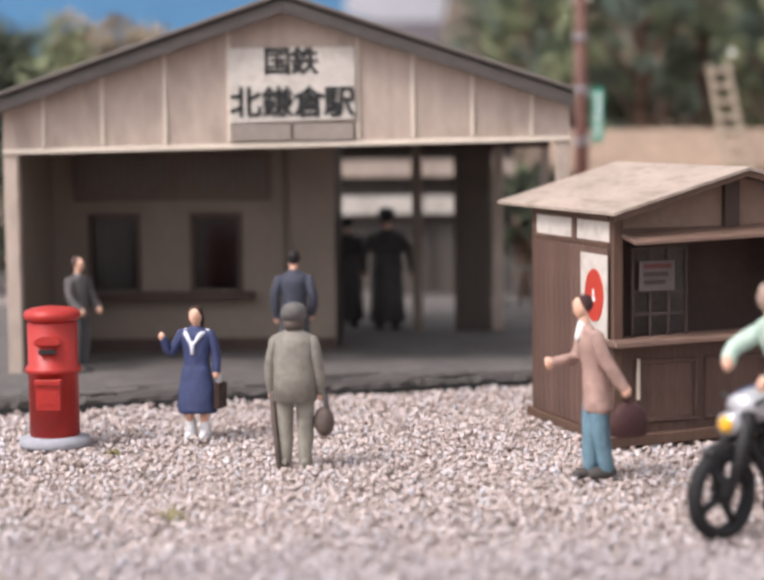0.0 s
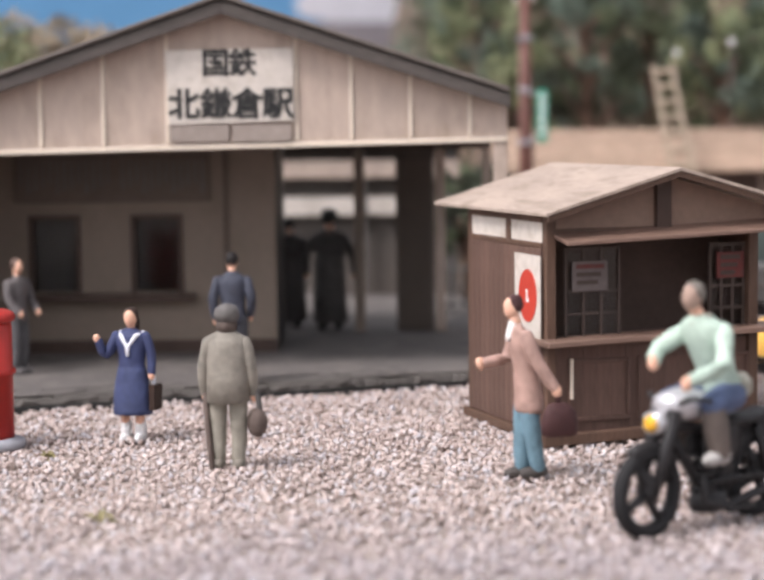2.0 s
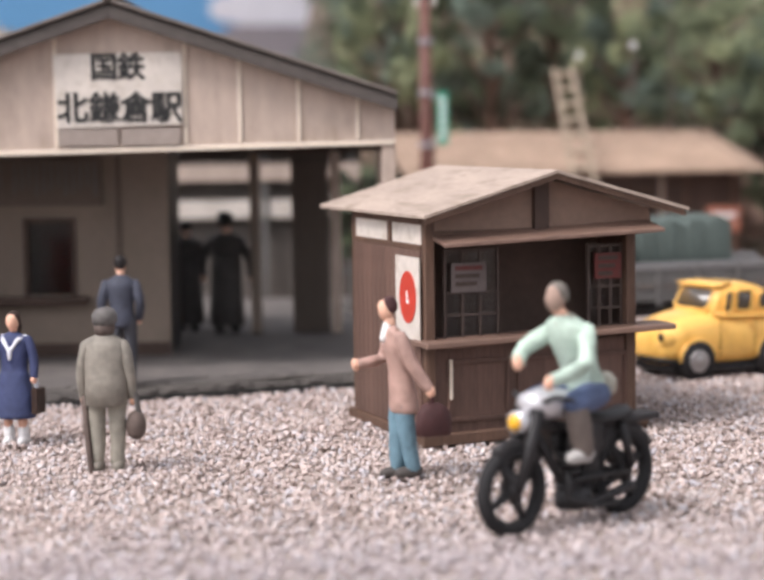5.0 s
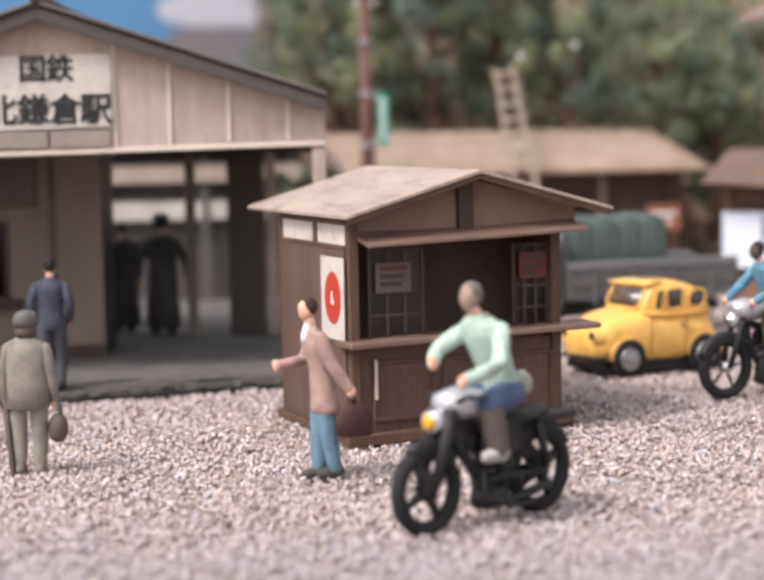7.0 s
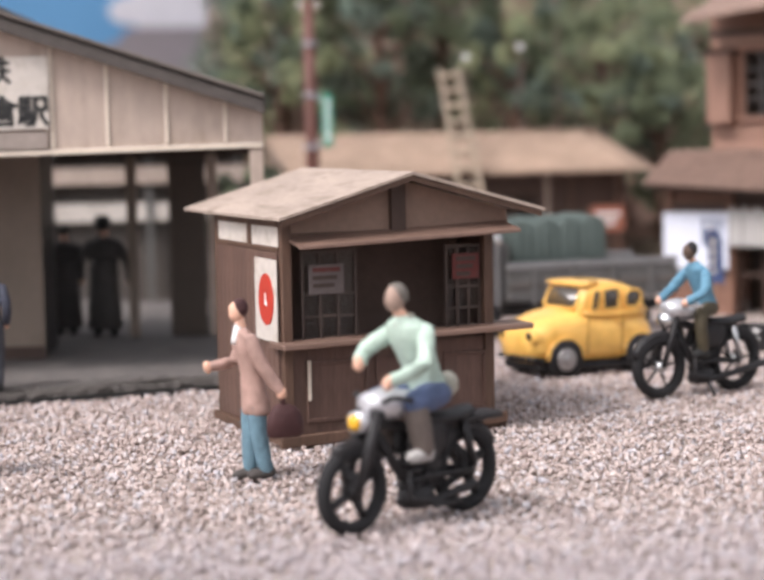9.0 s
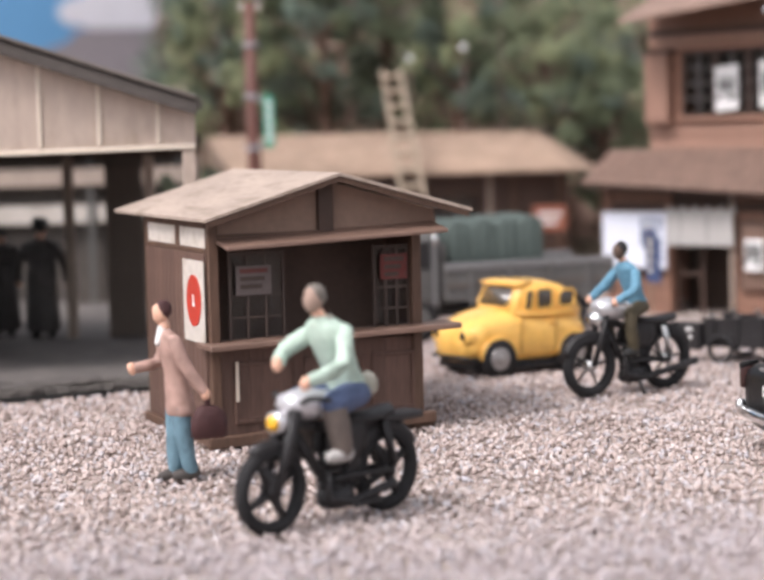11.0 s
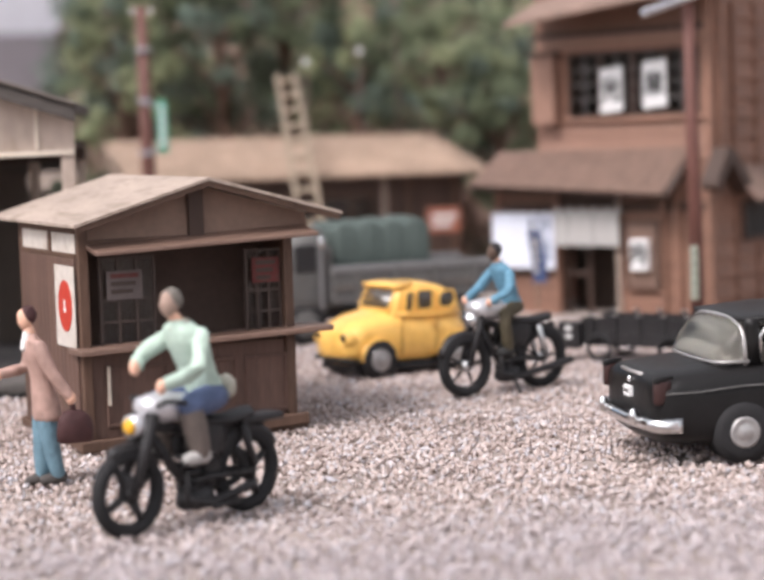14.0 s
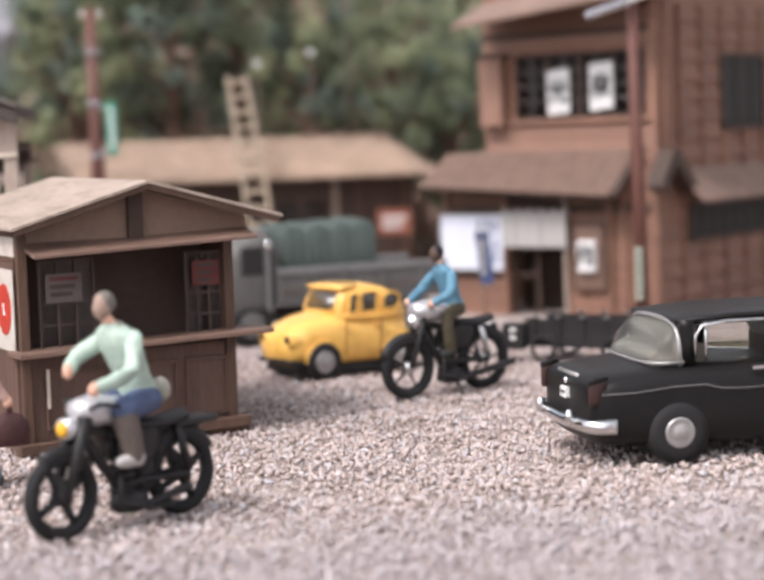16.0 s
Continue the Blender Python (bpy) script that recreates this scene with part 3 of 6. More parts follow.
# ---- two-storey shop house: local x along the front from the end of the lower eave, y into the house ----
def shop_house():
    h = thing("shop_house", 8.38, 7.22, 0.06, -45.0, label="two-storey brown wooden shop house with tiled lower roof", category="house", ry=-0.5)
    W, fy, uy, D, zb = 3.93, 0.5, 0.85, 6.0, -0.15
    # ground floor front with a doorway
    part("wall", B((0.1, 1.28, fy, fy + 0.1, zb, 2.2)), HOUSE_BOARD, h, "brown ground-floor boards")
    part("wall", B((2.34, W, fy, fy + 0.1, zb, 2.2)), HOUSE_BOARD, h)
    part("door_head", B((1.28, 2.34, fy, fy + 0.1, 1.4, 2.2)), HOUSE_DARK, h)
    # Dark sheet stands in for the shade inside the doorway.
    part("doorway_shade", B((1.0, 2.7, fy + 0.9, fy + 0.95, zb, 2.2)), BLACK_HOLE, h)
    part("wall_rail", B((0.1, 1.28, fy - 0.05, fy, 0.5, 0.58), (0.1, 1.28, fy - 0.05, fy, 1.52, 1.62), (2.42, W - 0.05, fy - 0.05, fy, 1.52, 1.62)), HOUSE_DARK, h, bevel=0.008)
    for x in (0.1, 1.2, 2.34, 3.1, 3.35):
        part("post", B((x, x + (0.06 if x == 2.34 else 0.1), fy - 0.07, fy, zb, 2.0)), KIOSK_ROOF if x == 2.34 else HOUSE_BOARD, h, bevel=0.008)
    door = part("sliding_door", B((1.3, 1.36, fy + 0.12, fy + 0.17, zb, 1.4), (1.72, 1.78, fy + 0.12, fy + 0.17, zb, 1.4), (1.36, 1.72, fy + 0.12, fy + 0.17, 0.5, 0.56)), HOUSE_DARK, h)
    part("pane", B((1.36, 1.72, fy + 0.14, fy + 0.145, 0.56, 1.4)), WINDOW_DARK, door)
    # upper front
    part("upper_wall", B((0.7, W, uy, uy + 0.1, 2.2, 2.95)), HOUSE_BOARD, h)
    part("upper_wall", B((0.7, 1.3, uy, uy + 0.1, 2.95, 3.97)), HOUSE_BOARD, h)
    part("upper_wall", B((3.62, W, uy, uy + 0.1, 2.95, 3.97)), HOUSE_BOARD, h)
    part("upper_wall", B((0.7, W, uy, uy + 0.1, 3.97, 5.0)), HOUSE_BOARD, h)
    part("sill_board", B((1.2, 3.75, uy - 0.08, uy, 2.86, 2.95)), HOUSE_BOARD, h, bevel=0.01)
    part("head_board", B((1.2, 3.75, uy - 0.06, uy, 3.97, 4.06)), HOUSE_BOARD, h, bevel=0.01)
    part("fascia", B((0.7, W, uy - 0.05, uy, 4.22, 4.3)), HOUSE_DARK, h)
    for x0, x1 in ((1.3, 1.88), (1.88, 2.46), (2.46, 3.04), (3.04, 3.62)):
        w = part("window", B((x0, x0 + 0.04, uy + 0.01, uy + 0.06, 2.95, 3.97), (x1 - 0.04, x1, uy + 0.01, uy + 0.06, 2.95, 3.97), (x0 + 0.04, x1 - 0.04, uy + 0.01, uy + 0.06, 2.95, 3.0), (x0 + 0.04, x1 - 0.04, uy + 0.01, uy + 0.06, 3.92, 3.97)), HOUSE_DARK, h)
        for z in (3.22, 3.45, 3.68):
            part("glazing_bar", B((x0 + 0.04, x1 - 0.04, uy + 0.02, uy + 0.05, z, z + 0.025)), LATTICE, w)
        part("glazing_bar", B(((x0 + x1) / 2 - 0.012, (x0 + x1) / 2 + 0.012, uy + 0.02, uy + 0.05, 3.0, 3.92)), LATTICE, w)
        part("pane", B((x0 + 0.04, x1 - 0.04, uy + 0.052, uy + 0.057, 3.0, 3.92)), WINDOW_DARK, w)
    # Dark sheet stands in for the unlit room behind the upper windows.
    part("upper_room_shade", B((0.8, W - 0.1, uy + 1.2, uy + 1.25, 2.4, 4.6)), BLACK_HOLE, h)
    part("shutter_box", B((0.74, 1.16, uy - 0.22, uy, 2.86, 3.94)), SHUTTER, h, "reddish brown shutter box", bevel=0.015)
    part("shutter_cap", B((0.7, 1.22, uy - 0.26, uy, 3.94, 3.99)), HOUSE_DARK, h)
    # side walls, floor above and the closed back
    part("side_wall", B((W - 0.1, W, fy + 0.1, D, zb, 5.0)), HOUSE_BOARD, h, "boarded side wall")
    part("side_wall", B((0.7, 0.8, uy + 0.1, D, 2.2, 5.0)), HOUSE_BOARD, h)
    part("side_wall", B((0.1, 0.2, fy + 0.1, D, zb, 2.2)), HOUSE_BOARD, h)
    part("back_wall", B((0.2, W - 0.1, D - 0.1, D, zb, 5.0)), HOUSE_BOARD, h)
    part("corner_post", B((W - 0.06, W + 0.06, fy - 0.03, fy + 0.1, zb, 2.15)), HOUSE_BOARD, h, bevel=0.01)
    part("corner_post", B((W - 0.06, W + 0.06, uy - 0.05, uy + 0.08, 2.3, 4.9)), HOUSE_BOARD, h, bevel=0.01)
    # side cladding: lapped boards between upright battens
    me = mesh_of("board", B((0, 0.03, 0, 0.64, 0, 0.275)), HOUSE_BOARD, 0.008)
    for c in range(8):
        y = fy + 0.12 + 0.7 * c
        for r in range(16):
            z = -0.12 + 0.298 * r
            if y + 0.35 < uy + 0.3 and z > 2.2:
                continue
            if 2.6 < y + 0.35 < 4.3 and 2.6 < z + 0.14 < 3.95 or 1.5 < y + 0.35 < 4.3 and 0.95 < z + 0.14 < 1.65:
                continue
            piece("board", me, h, W + 0.012, y, z, 0, -11, 0)
    for c in range(9):
        y = fy + 0.06 + 0.7 * c
        cuts = [zb] + ([0.98, 1.62] if 1.5 < y < 4.2 else []) + ([2.66, 3.9] if 2.6 < y < 4.2 else []) + [4.6 if c else 2.2]
        for z0, z1 in zip(cuts[::2], cuts[1::2]):
            part("batten", B((W, W + 0.065, y, y + 0.05, z0, z1)), HOUSE_BOARD, h, bevel=0.006)
    for y0, y1, z0, z1 in ((2.64, 4.2, 2.68, 3.88), (1.5, 4.2, 1.0, 1.6)):
        w = part("side_window", B((W, W + 0.06, y0, y0 + 0.06, z0, z1), (W, W + 0.06, y1 - 0.06, y1, z0, z1), (W, W + 0.06, y0 + 0.06, y1 - 0.06, z1 - 0.06, z1), (W, W + 0.09, y0 + 0.06, y1 - 0.06, z0, z0 + 0.06)), HOUSE_DARK, h)
        part("pane", B((W + 0.012, W + 0.02, y0 + 0.06, y1 - 0.06, z0 + 0.06, z1 - 0.06)), INK, w, "dark window pane")
        n = 7 if z1 < 2 else 3
        for k in range(1, n):
            y = y0 + (y1 - y0) * k / n
            part("glazing_bar", B((W + 0.022, W + 0.04, y - 0.01, y + 0.01, z0 + 0.06, z1 - 0.06)), BLACK_HOLE, w)
    # lapped boards of the front
    me = mesh_of("front_board", B((0, 1.06, -0.02, 0, 0, 0.15)), HOUSE_BOARD, 0.006)
    for r in range(9):
        if r not in (3, 8):
            piece("front_board", me, h, 0.2, fy, -0.1 + 0.175 * r, -4, 0, 0)
    me = mesh_of("front_board", B((0, 3.1, -0.02, 0, 0, 0.19)), SHUTTER, 0.006)
    for r in range(3):
        piece("front_board", me, h, 0.72, uy, 2.24 + 0.21 * r, -4, 0, 0)
    for r in range(1):
        piece("front_board", me, h, 0.72, uy, 4.06 + 0.2 * r, -4, 0, 0)
    me = mesh_of("front_board", B((0, 0.62, -0.02, 0, 0, 0.15)), HOUSE_BOARD, 0.006)
    for r in range(9):
        piece("front_board", me, h, 2.46, fy, -0.1 + 0.175 * r, -4, 0, 0)
    # roofs
    def pent(name, x0, x1, za, zc, depth, drop, gain, under):
        """A sagging tiled pent roof along x, with its eave at y = 0."""
        bm = bmesh.new()
        vs = [bm.verts.new(v) for v in ((x0, 0, za), (x1, 0, zc), (x1, depth, zc + drop + gain), (x0, depth, za + drop), (x0, 0, za - 0.05), (x1, 0, zc - 0.05), (x1, depth, zc + drop + gain - 0.08), (x0, depth, za + drop - 0.08))]
        for f in ((0, 1, 2, 3), (7, 6, 5, 4), (0, 4, 5, 1), (1, 5, 6, 2), (2, 6, 7, 3), (3, 7, 4, 0)):
            bm.faces.new([vs[i] for i in f])
        deck = part(under, bm, HOUSE_DARK, h, "brown tiled lower roof")
        n, rows = 40, 6
        w, ln = (x1 - x0) / n, math.hypot(depth, drop) / rows
        bm = bmesh.new()
        rings(bm, [[(w * t, y, 0.012 + 0.03 * math.sin(math.pi * t) + lift) for t in (0.04, 0.27, 0.5, 0.73, 0.96)] + [(w * t, y, lift - 0.008 + 0.02 * math.sin(math.pi * t)) for t in (0.96, 0.5, 0.04)] for y, lift in ((-0.04, 0.022), (ln, 0.0))], 0, False)
        me = mesh_of("roof_tile", bm, HOUSE_ROOF)
        r = random.Random(3)
        for i in range(n):
            for j in range(rows):
                more = drop + gain * i / n
                e = za + (zc - za) * i / n + more * j / rows
                piece("roof_tile", me, deck, x0 + w * i, depth * j / rows, e + 0.004 + r.uniform(0, 0.008), math.degrees(math.atan2(more, depth)) + r.uniform(-2, 2), 0, r.uniform(-2.5, 2.5))
    pent("lower_roof", -0.04, 3.5, 1.94, 1.76, uy, 0.49, 0.18, "lower_roof_deck")
    bm = bmesh.new()
    tube(bm, [(3.52, -0.05, 1.77), (3.52, uy * 0.5, 2.12), (3.52, uy, 2.44)], 0.07, 8)
    part("verge_roll", bm, HOUSE_DARK, h)
    bm = bmesh.new()
    prism(bm, [(-0.15, 4.38), (-0.15, 4.45), (3.2, 5.75), (3.2, 5.65)], 0.78, W + 0.45, "x")
    part("roof", skewed(bm, 0.1, 0.78), HOUSE_ROOF, h, "brown main roof")
    bm = bmesh.new()
    prism(bm, [(W + 0.5, 1.6), (W + 0.5, 1.66), (W, 2.16), (W, 2.06)], 1.1, D, "y")
    part("side_pent_roof", bm, HOUSE_ROOF, h, "small tiled side roof", bevel=0.01)
    bm = bmesh.new()
    prism(bm, [(fy - 0.3, 1.88), (fy - 0.26, 2.02), (0.6, 2.44), (0.74, 2.44), (1.3, 1.9), (1.2, 1.72), (0.68, 2.24), (fy - 0.18, 1.8)], W + 0.02, W + 0.3, "x")
    part("gable_end", bm, HOUSE_DARK, h, bevel=0.01)
    return h


HOUSE = shop_house()
HM = pose(8.38, 7.22, 0.06, 0, -0.5, -45)


def on_house(name, x, y, z, label, category, tilt=-0.5):
    p = HM @ Vector((x, y, z))
    return thing(name, p.x, p.y, p.z, -45.0, label, category, ry=tilt)


# paper signs of the shop
for ch, x, z, w, hh in (("光", 1.9, 3.03, 0.4, 0.68), ("泉", 2.66, 3.07, 0.41, 0.71)):
    p = on_house("paper_sign", x, 0.835, z, "white paper sign with one black brushed character", "sign")
    p["group"] = "paper signs in the upper windows"
    part("sheet", skewed(B((0, w, -0.012, 0.0, 0, hh)), 0.1, w / 2), PAPER, p)
    lettering("character", ch, 0.38, w / 2, -0.014, hh / 2 - 0.02, p, INK, bold=0.01)
b = on_house("cloth_banner", 0.1, 0.36, 0.62, "white cloth banner with columns of blue writing", "banner")
part("cloth", B((0, 1.17, -0.006, 0.006, 0, 0.88)), material("banner_white", (0.68, 0.7, 0.78), 0.85, dark=0.92, fine=8, coarse=2), b)
part("rod", B((-0.04, 1.2, -0.015, 0.015, 0.88, 0.91)), DARK_WOOD, b)
for x, z0, z1 in ((0.72, 0.35, 0.8), (0.88, 0.2, 0.82), (1.02, 0.1, 0.5), (1.02, 0.58, 0.8)):
    part("text_bar", B((x, x + 0.06, -0.012, -0.006, z0, z1)), CLOTH_BLUE, b)
nr = on_house("noren_curtain", 1.3, 0.36, 0.98, "grey-white split shop curtain hanging over the doorway", "curtain")
me = mesh_of("strip", B((0, 0.225, -0.01, 0.005, 0, 0.55)), CLOTH_WHITE, 0.004)
for k in range(5):
    piece("strip", me, nr, 0.232 * k, 0.012 * (k % 2), 0, 3, 0, 0)
part("rod", B((-0.05, 1.22, -0.015, 0.015, 0.55, 0.58)), DARK_WOOD, nr)
for k in range(6):
    part("loop", B((0.02 + 0.22 * k, 0.09 + 0.22 * k, -0.02, 0.02, 0.5, 0.6)), CLOTH_WHITE, nr)
mb = on_house("menu_board", 2.58, 0.4, 0.32, "brown hanging notice board with a scalloped lower edge", "board")
bm = bmesh.new()
prism(bm, [(0, 0.04), (0.06, 0), (0.12, 0.05), (0.18, 0), (0.25, 0.05), (0.31, 0), (0.38, 0.05), (0.44, 0), (0.5, 0.04), (0.5, 1.0), (0, 1.0)], -0.02, 0.02)
part("panel", bm, KIOSK_TRIM, mb)
part("frame", B((-0.04, 0, -0.03, 0.03, 0, 1.04), (0.5, 0.54, -0.03, 0.03, 0, 1.04), (0, 0.5, -0.03, 0.03, 1.0, 1.04)), HOUSE_DARK, mb)
ms = on_house("wall_lantern_sign", 2.68, 0.3, 0.62, "small white box sign with a black character", "sign")
part("box", B((0, 0.3, -0.03, 0.07, 0, 0.47)), PAPER, ms, bevel=0.01)
lettering("character", "月", 0.34, 0.15, -0.034, 0.225, ms, INK, bold=0.012)

# ---- poles, ladder ----
p1 = thing("utility_pole", 3.27, 11.0, 0, label="rust-red utility pole with pale bands and insulators", category="pole")
bm = bmesh.new()
tube(bm, [(0, 0, 0), (0, 0, 2.6), (-0.02, 0, 5.2)], [0.13, 0.12, 0.09], 12)
part("shaft", bm, POLE_RED, p1)
for z in (2.62, 3.52, 4.4):
    bm = bmesh.new()
    lathe(bm, [(0.125, z), (0.14, z + 0.01), (0.14, z + 0.06), (0.125, z + 0.07)], 14)
    part("band", bm, STONE_GREY, p1)
part("cross_arm", B((-0.2, 0.18, -0.02, 0.02, 5.05, 5.08)), CREAM_TRIM, p1, bevel=0.01)
for x in (-0.17, -0.07, 0.15):
    bm = bmesh.new()
    lathe(bm, [(0.012, 5.08), (0.028, 5.09), (0.028, 5.12), (0.018, 5.13), (0.026, 5.145), (0.014, 5.17)], 10, x, 0)
    part("insulator", bm, PAPER, p1, "white insulator")
sgn = thing("enamel_pole_sign", 3.42, 10.84, 2.66, label="narrow green enamel sign clamped to a pole", category="sign")
part("plate", B((0.03, 0.21, -0.02, 0.02, 0, 0.9)), GREEN_SIGN, sgn, bevel=0.01)
part("bracket", B((-0.1, 0.03, -0.015, 0.015, 0.05, 0.09), (-0.1, 0.03, -0.015, 0.015, 0.8, 0.84)), METAL, sgn)
for k in range(5):
    part("text_bar", B((0.075, 0.165, -0.026, -0.02, 0.12 + 0.15 * k, 0.21 + 0.15 * k)), PAPER, sgn)

p2 = thing("street_lamp", 10.61, 2.4, 0, label="rust-red lamp pole with a pale tube lamp arm", category="street lamp", ry=-1.0)
bm = bmesh.new()
tube(bm, [(0, 0, 0), (0, 0, 2.5), (0, 0, 5.2)], [0.1, 0.09, 0.075], 12)
part("shaft", bm, POLE_RED, p2)
bm = bmesh.new()
tube(bm, [(0.62, -0.1, 4.78), (0.1, -0.12, 4.62), (-0.25, -0.13, 4.5), (-0.66, -0.16, 4.38)], 0.045, 8)
part("arm", bm, METAL, p2)
part("lamp", skewed(B((-0.68, -0.12, -0.22, -0.08, 4.36, 4.45)), 0.3, -0.68), STONE_GREY, p2, "grey tube lamp", bevel=0.015)
pl = thing("pole_plate", 10.53, 2.27, 0.55, label="narrow pale plate with writing strapped to a pole", category="sign")
part("plate", B((-0.06, 0.04, -0.012, 0.004, 0, 0.72)), material("pale_plate", (0.4, 0.42, 0.34), 0.6), pl)
for k in range(5):
    part("text_bar", B((-0.025, 0.005, -0.017, -0.012, 0.06 + 0.13 * k, 0.13 + 0.13 * k)), TARP, pl)

ld = thing("ladder", 6.09, 8.56, 0, label="pale wooden ladder leaning over a roof", category="ladder", ry=-2.7, rx=-50)
WOOD_PALE = material("pale_ladder_wood", (0.31, 0.245, 0.18), 0.7, dark=0.75, fine=20, coarse=3)
for s in (-1, 1):
    bm = bmesh.new()
    tube(bm, [(0.215 * s, 0, 0), (0.17 * s, 0, 6.25)], 0.04, 7)
    part("rail", bm, WOOD_PALE, ld)
for k in range(14):
    part("rung", B((-0.21 + 0.0025 * k, 0.21 - 0.0025 * k, -0.035, 0.035, 0.3 + 0.44 * k, 0.39 + 0.44 * k)), WOOD_PALE, ld, bevel=0.01)

# ---- round red post box ----
pb = thing("post_box", -2.66, -4.2, 0, label="round red pillar post box on a grey plinth", category="post box")
bm = bmesh.new()
lathe(bm, [(0.33, 0), (0.34, 0.03), (0.33, 0.08), (0.27, 0.09), (0.26, 0.1)], 36)
part("plinth", bm, STONE_GREY, pb, "round grey plinth")
bm = bmesh.new()
lathe(bm, [(0.235, 0.1), (0.235, 0.7), (0.26, 0.705), (0.265, 0.73), (0.26, 0.755), (0.235, 0.76), (0.235, 1.17), (0.225, 1.19)], 36)
part("body", bm, RED_PAINT, pb)
bm = bmesh.new()
lathe(bm, [(0.22, 1.19), (0.265, 1.21), (0.27, 1.25), (0.255, 1.285), (0.2, 1.31), (0.1, 1.325), (0.01, 1.33)], 36)
part("cap", bm, RED_PAINT, pb)
bm = bmesh.new()
prism(bm, [(0.13 * math.cos(a), 1.0 + 0.075 * math.sin(a)) for a in [math.pi * k / 10 for k in range(11)]] + [(-0.11, 0.98), (0.11, 0.98)], -0.275, -0.2)
part("slot_hood", bm, RED_PAINT, pb, bevel=0.006)
part("slot", B((-0.08, 0.08, -0.262, -0.22, 0.9, 0.94)), BLACK_PLASTIC, pb)
part("door_panel", B((-0.12, 0.12, -0.258, -0.2, 0.36, 0.66)), RED_PAINT, pb, bevel=0.012)
part("door_ledge", B((-0.13, 0.13, -0.28, -0.2, 0.6, 0.66)), RED_PAINT, pb, bevel=0.01)
part("plate", B((-0.08, 0.08, -0.263, -0.25, 0.42, 0.54)), RED_PAINT, pb, bevel=0.004)

# ---- painted figures (front is -y) ----
def figure(name, x, y, z, rz, H, colors, label, legs, arms, extra=None, hair="short", skirt=False, lean=0.0, hip=None, wide=1.0, hs=1.0, deep=1.0, shin=None):
    """colors: top, legs, hair, shoes. legs and arms: lines of joints; hip: height of the hips when seated."""
    bm = bmesh.new()
    k = H / 1.7
    S = lambda p: (p[0] * k, p[1] * k, p[2] * k)
    hz = hip if hip else 0.88
    top = hz + 0.55
    ly = lambda zz: lean * (zz - hz)
    stack(bm, curve([(zz * k, 0, ly(zz) * k, rx * k * wide, ry * k * deep) for zz, rx, ry in
                     ((hz - 0.13, 0.06, 0.05), (hz - 0.08, 0.155, 0.125), (hz, 0.17, 0.135), (hz + 0.18, 0.155, 0.118), (hz + 0.36, 0.185, 0.13), (top - 0.09, 0.2, 0.12), (top - 0.03, 0.165, 0.1), (top + 0.015, 0.085, 0.075), (top + 0.04, 0.055, 0.055))]), 18, 1)
    if skirt:
        stack(bm, curve([(zz * k, 0, 0, rx * k, ry * k) for zz, rx, ry in ((0.36, 0.22, 0.18), (0.37, 0.262, 0.22), (0.55, 0.255, 0.205), (0.76, 0.225, 0.17), (0.95, 0.185, 0.135), (1.0, 0.1, 0.1))]), 20, 2)
    for leg in legs:
        leg = [(leg[0][0], leg[0][1], 0.5), (leg[1][0], leg[1][1], 0.34), leg[2]] if skirt else leg
        limb(bm, curve([S(p) for p in (leg[:2] if shin else leg)]), [r * k for r in (0.115, 0.112, 0.108, 0.1)] if shin else [r * k for r in ((0.06, 0.06, 0.06, 0.06, 0.055, 0.05, 0.05) if skirt else (0.1, 0.098, 0.094, 0.088, 0.082, 0.076, 0.072))], 12, 0 if skirt else 2)
        if shin:
            limb(bm, [S(Vector(leg[1]).lerp(Vector(leg[2]), q)) for q in (0.1, 0.5, 1.0)], [r * k for r in (0.098, 0.095, 0.08)], 12, 6 + (len(colors) > 5))
        a = Vector(S(leg[-1]))
        fwd = Vector((0, -1, 0))
        limb(bm, [a + Vector((0, 0.03 * k, -0.035 * k)), a + fwd * 0.13 * k + Vector((0, 0, -0.05 * k))], [0.068 * k, 0.05 * k], 9, 4)
        if skirt:
            limb(bm, [a, a + Vector((0, 0, 0.13 * k))], [0.078 * k, 0.07 * k], 9, 4)
    for arm in arms:
        limb(bm, curve([S(p) for p in arm]), [r * k for r in (0.068, 0.07, 0.068, 0.064, 0.06, 0.056, 0.052)], 11, 1)
        d = (Vector(arm[-1]) - Vector(arm[-2])).normalized() * 0.045
        ball(bm, S(Vector(arm[-1]) + d), (0.042 * k, 0.048 * k, 0.058 * k), 9, 0)
    hy = ly(top + 0.2)
    stack(bm, [((top - 0.01) * k, 0, ly(top) * k, 0.055 * k, 0.055 * k), ((top + 0.1) * k, 0, hy * k, 0.05 * k, 0.052 * k)], 10, 0)
    ball(bm, (0, (hy - 0.02) * k, (top + 0.165) * k), (0.076 * k * hs, 0.086 * k * hs, 0.11 * k * hs), 16, 6 if len(colors) > 5 else 0)
    ball(bm, (0, (hy + 0.012) * k, (top + 0.198) * k), (0.086 * k * hs, 0.092 * k * hs, 0.1 * k * hs), 16, 3)
    if hair == "long":
        stack(bm, curve([((top + 0.0) * k, 0, (hy + 0.055) * k, 0.085 * k, 0.035 * k), ((top + 0.12) * k, 0, (hy + 0.045) * k, 0.1 * k, 0.06 * k), ((top + 0.28) * k, 0, (hy + 0.03) * k, 0.075 * k, 0.065 * k)]), 12, 3)
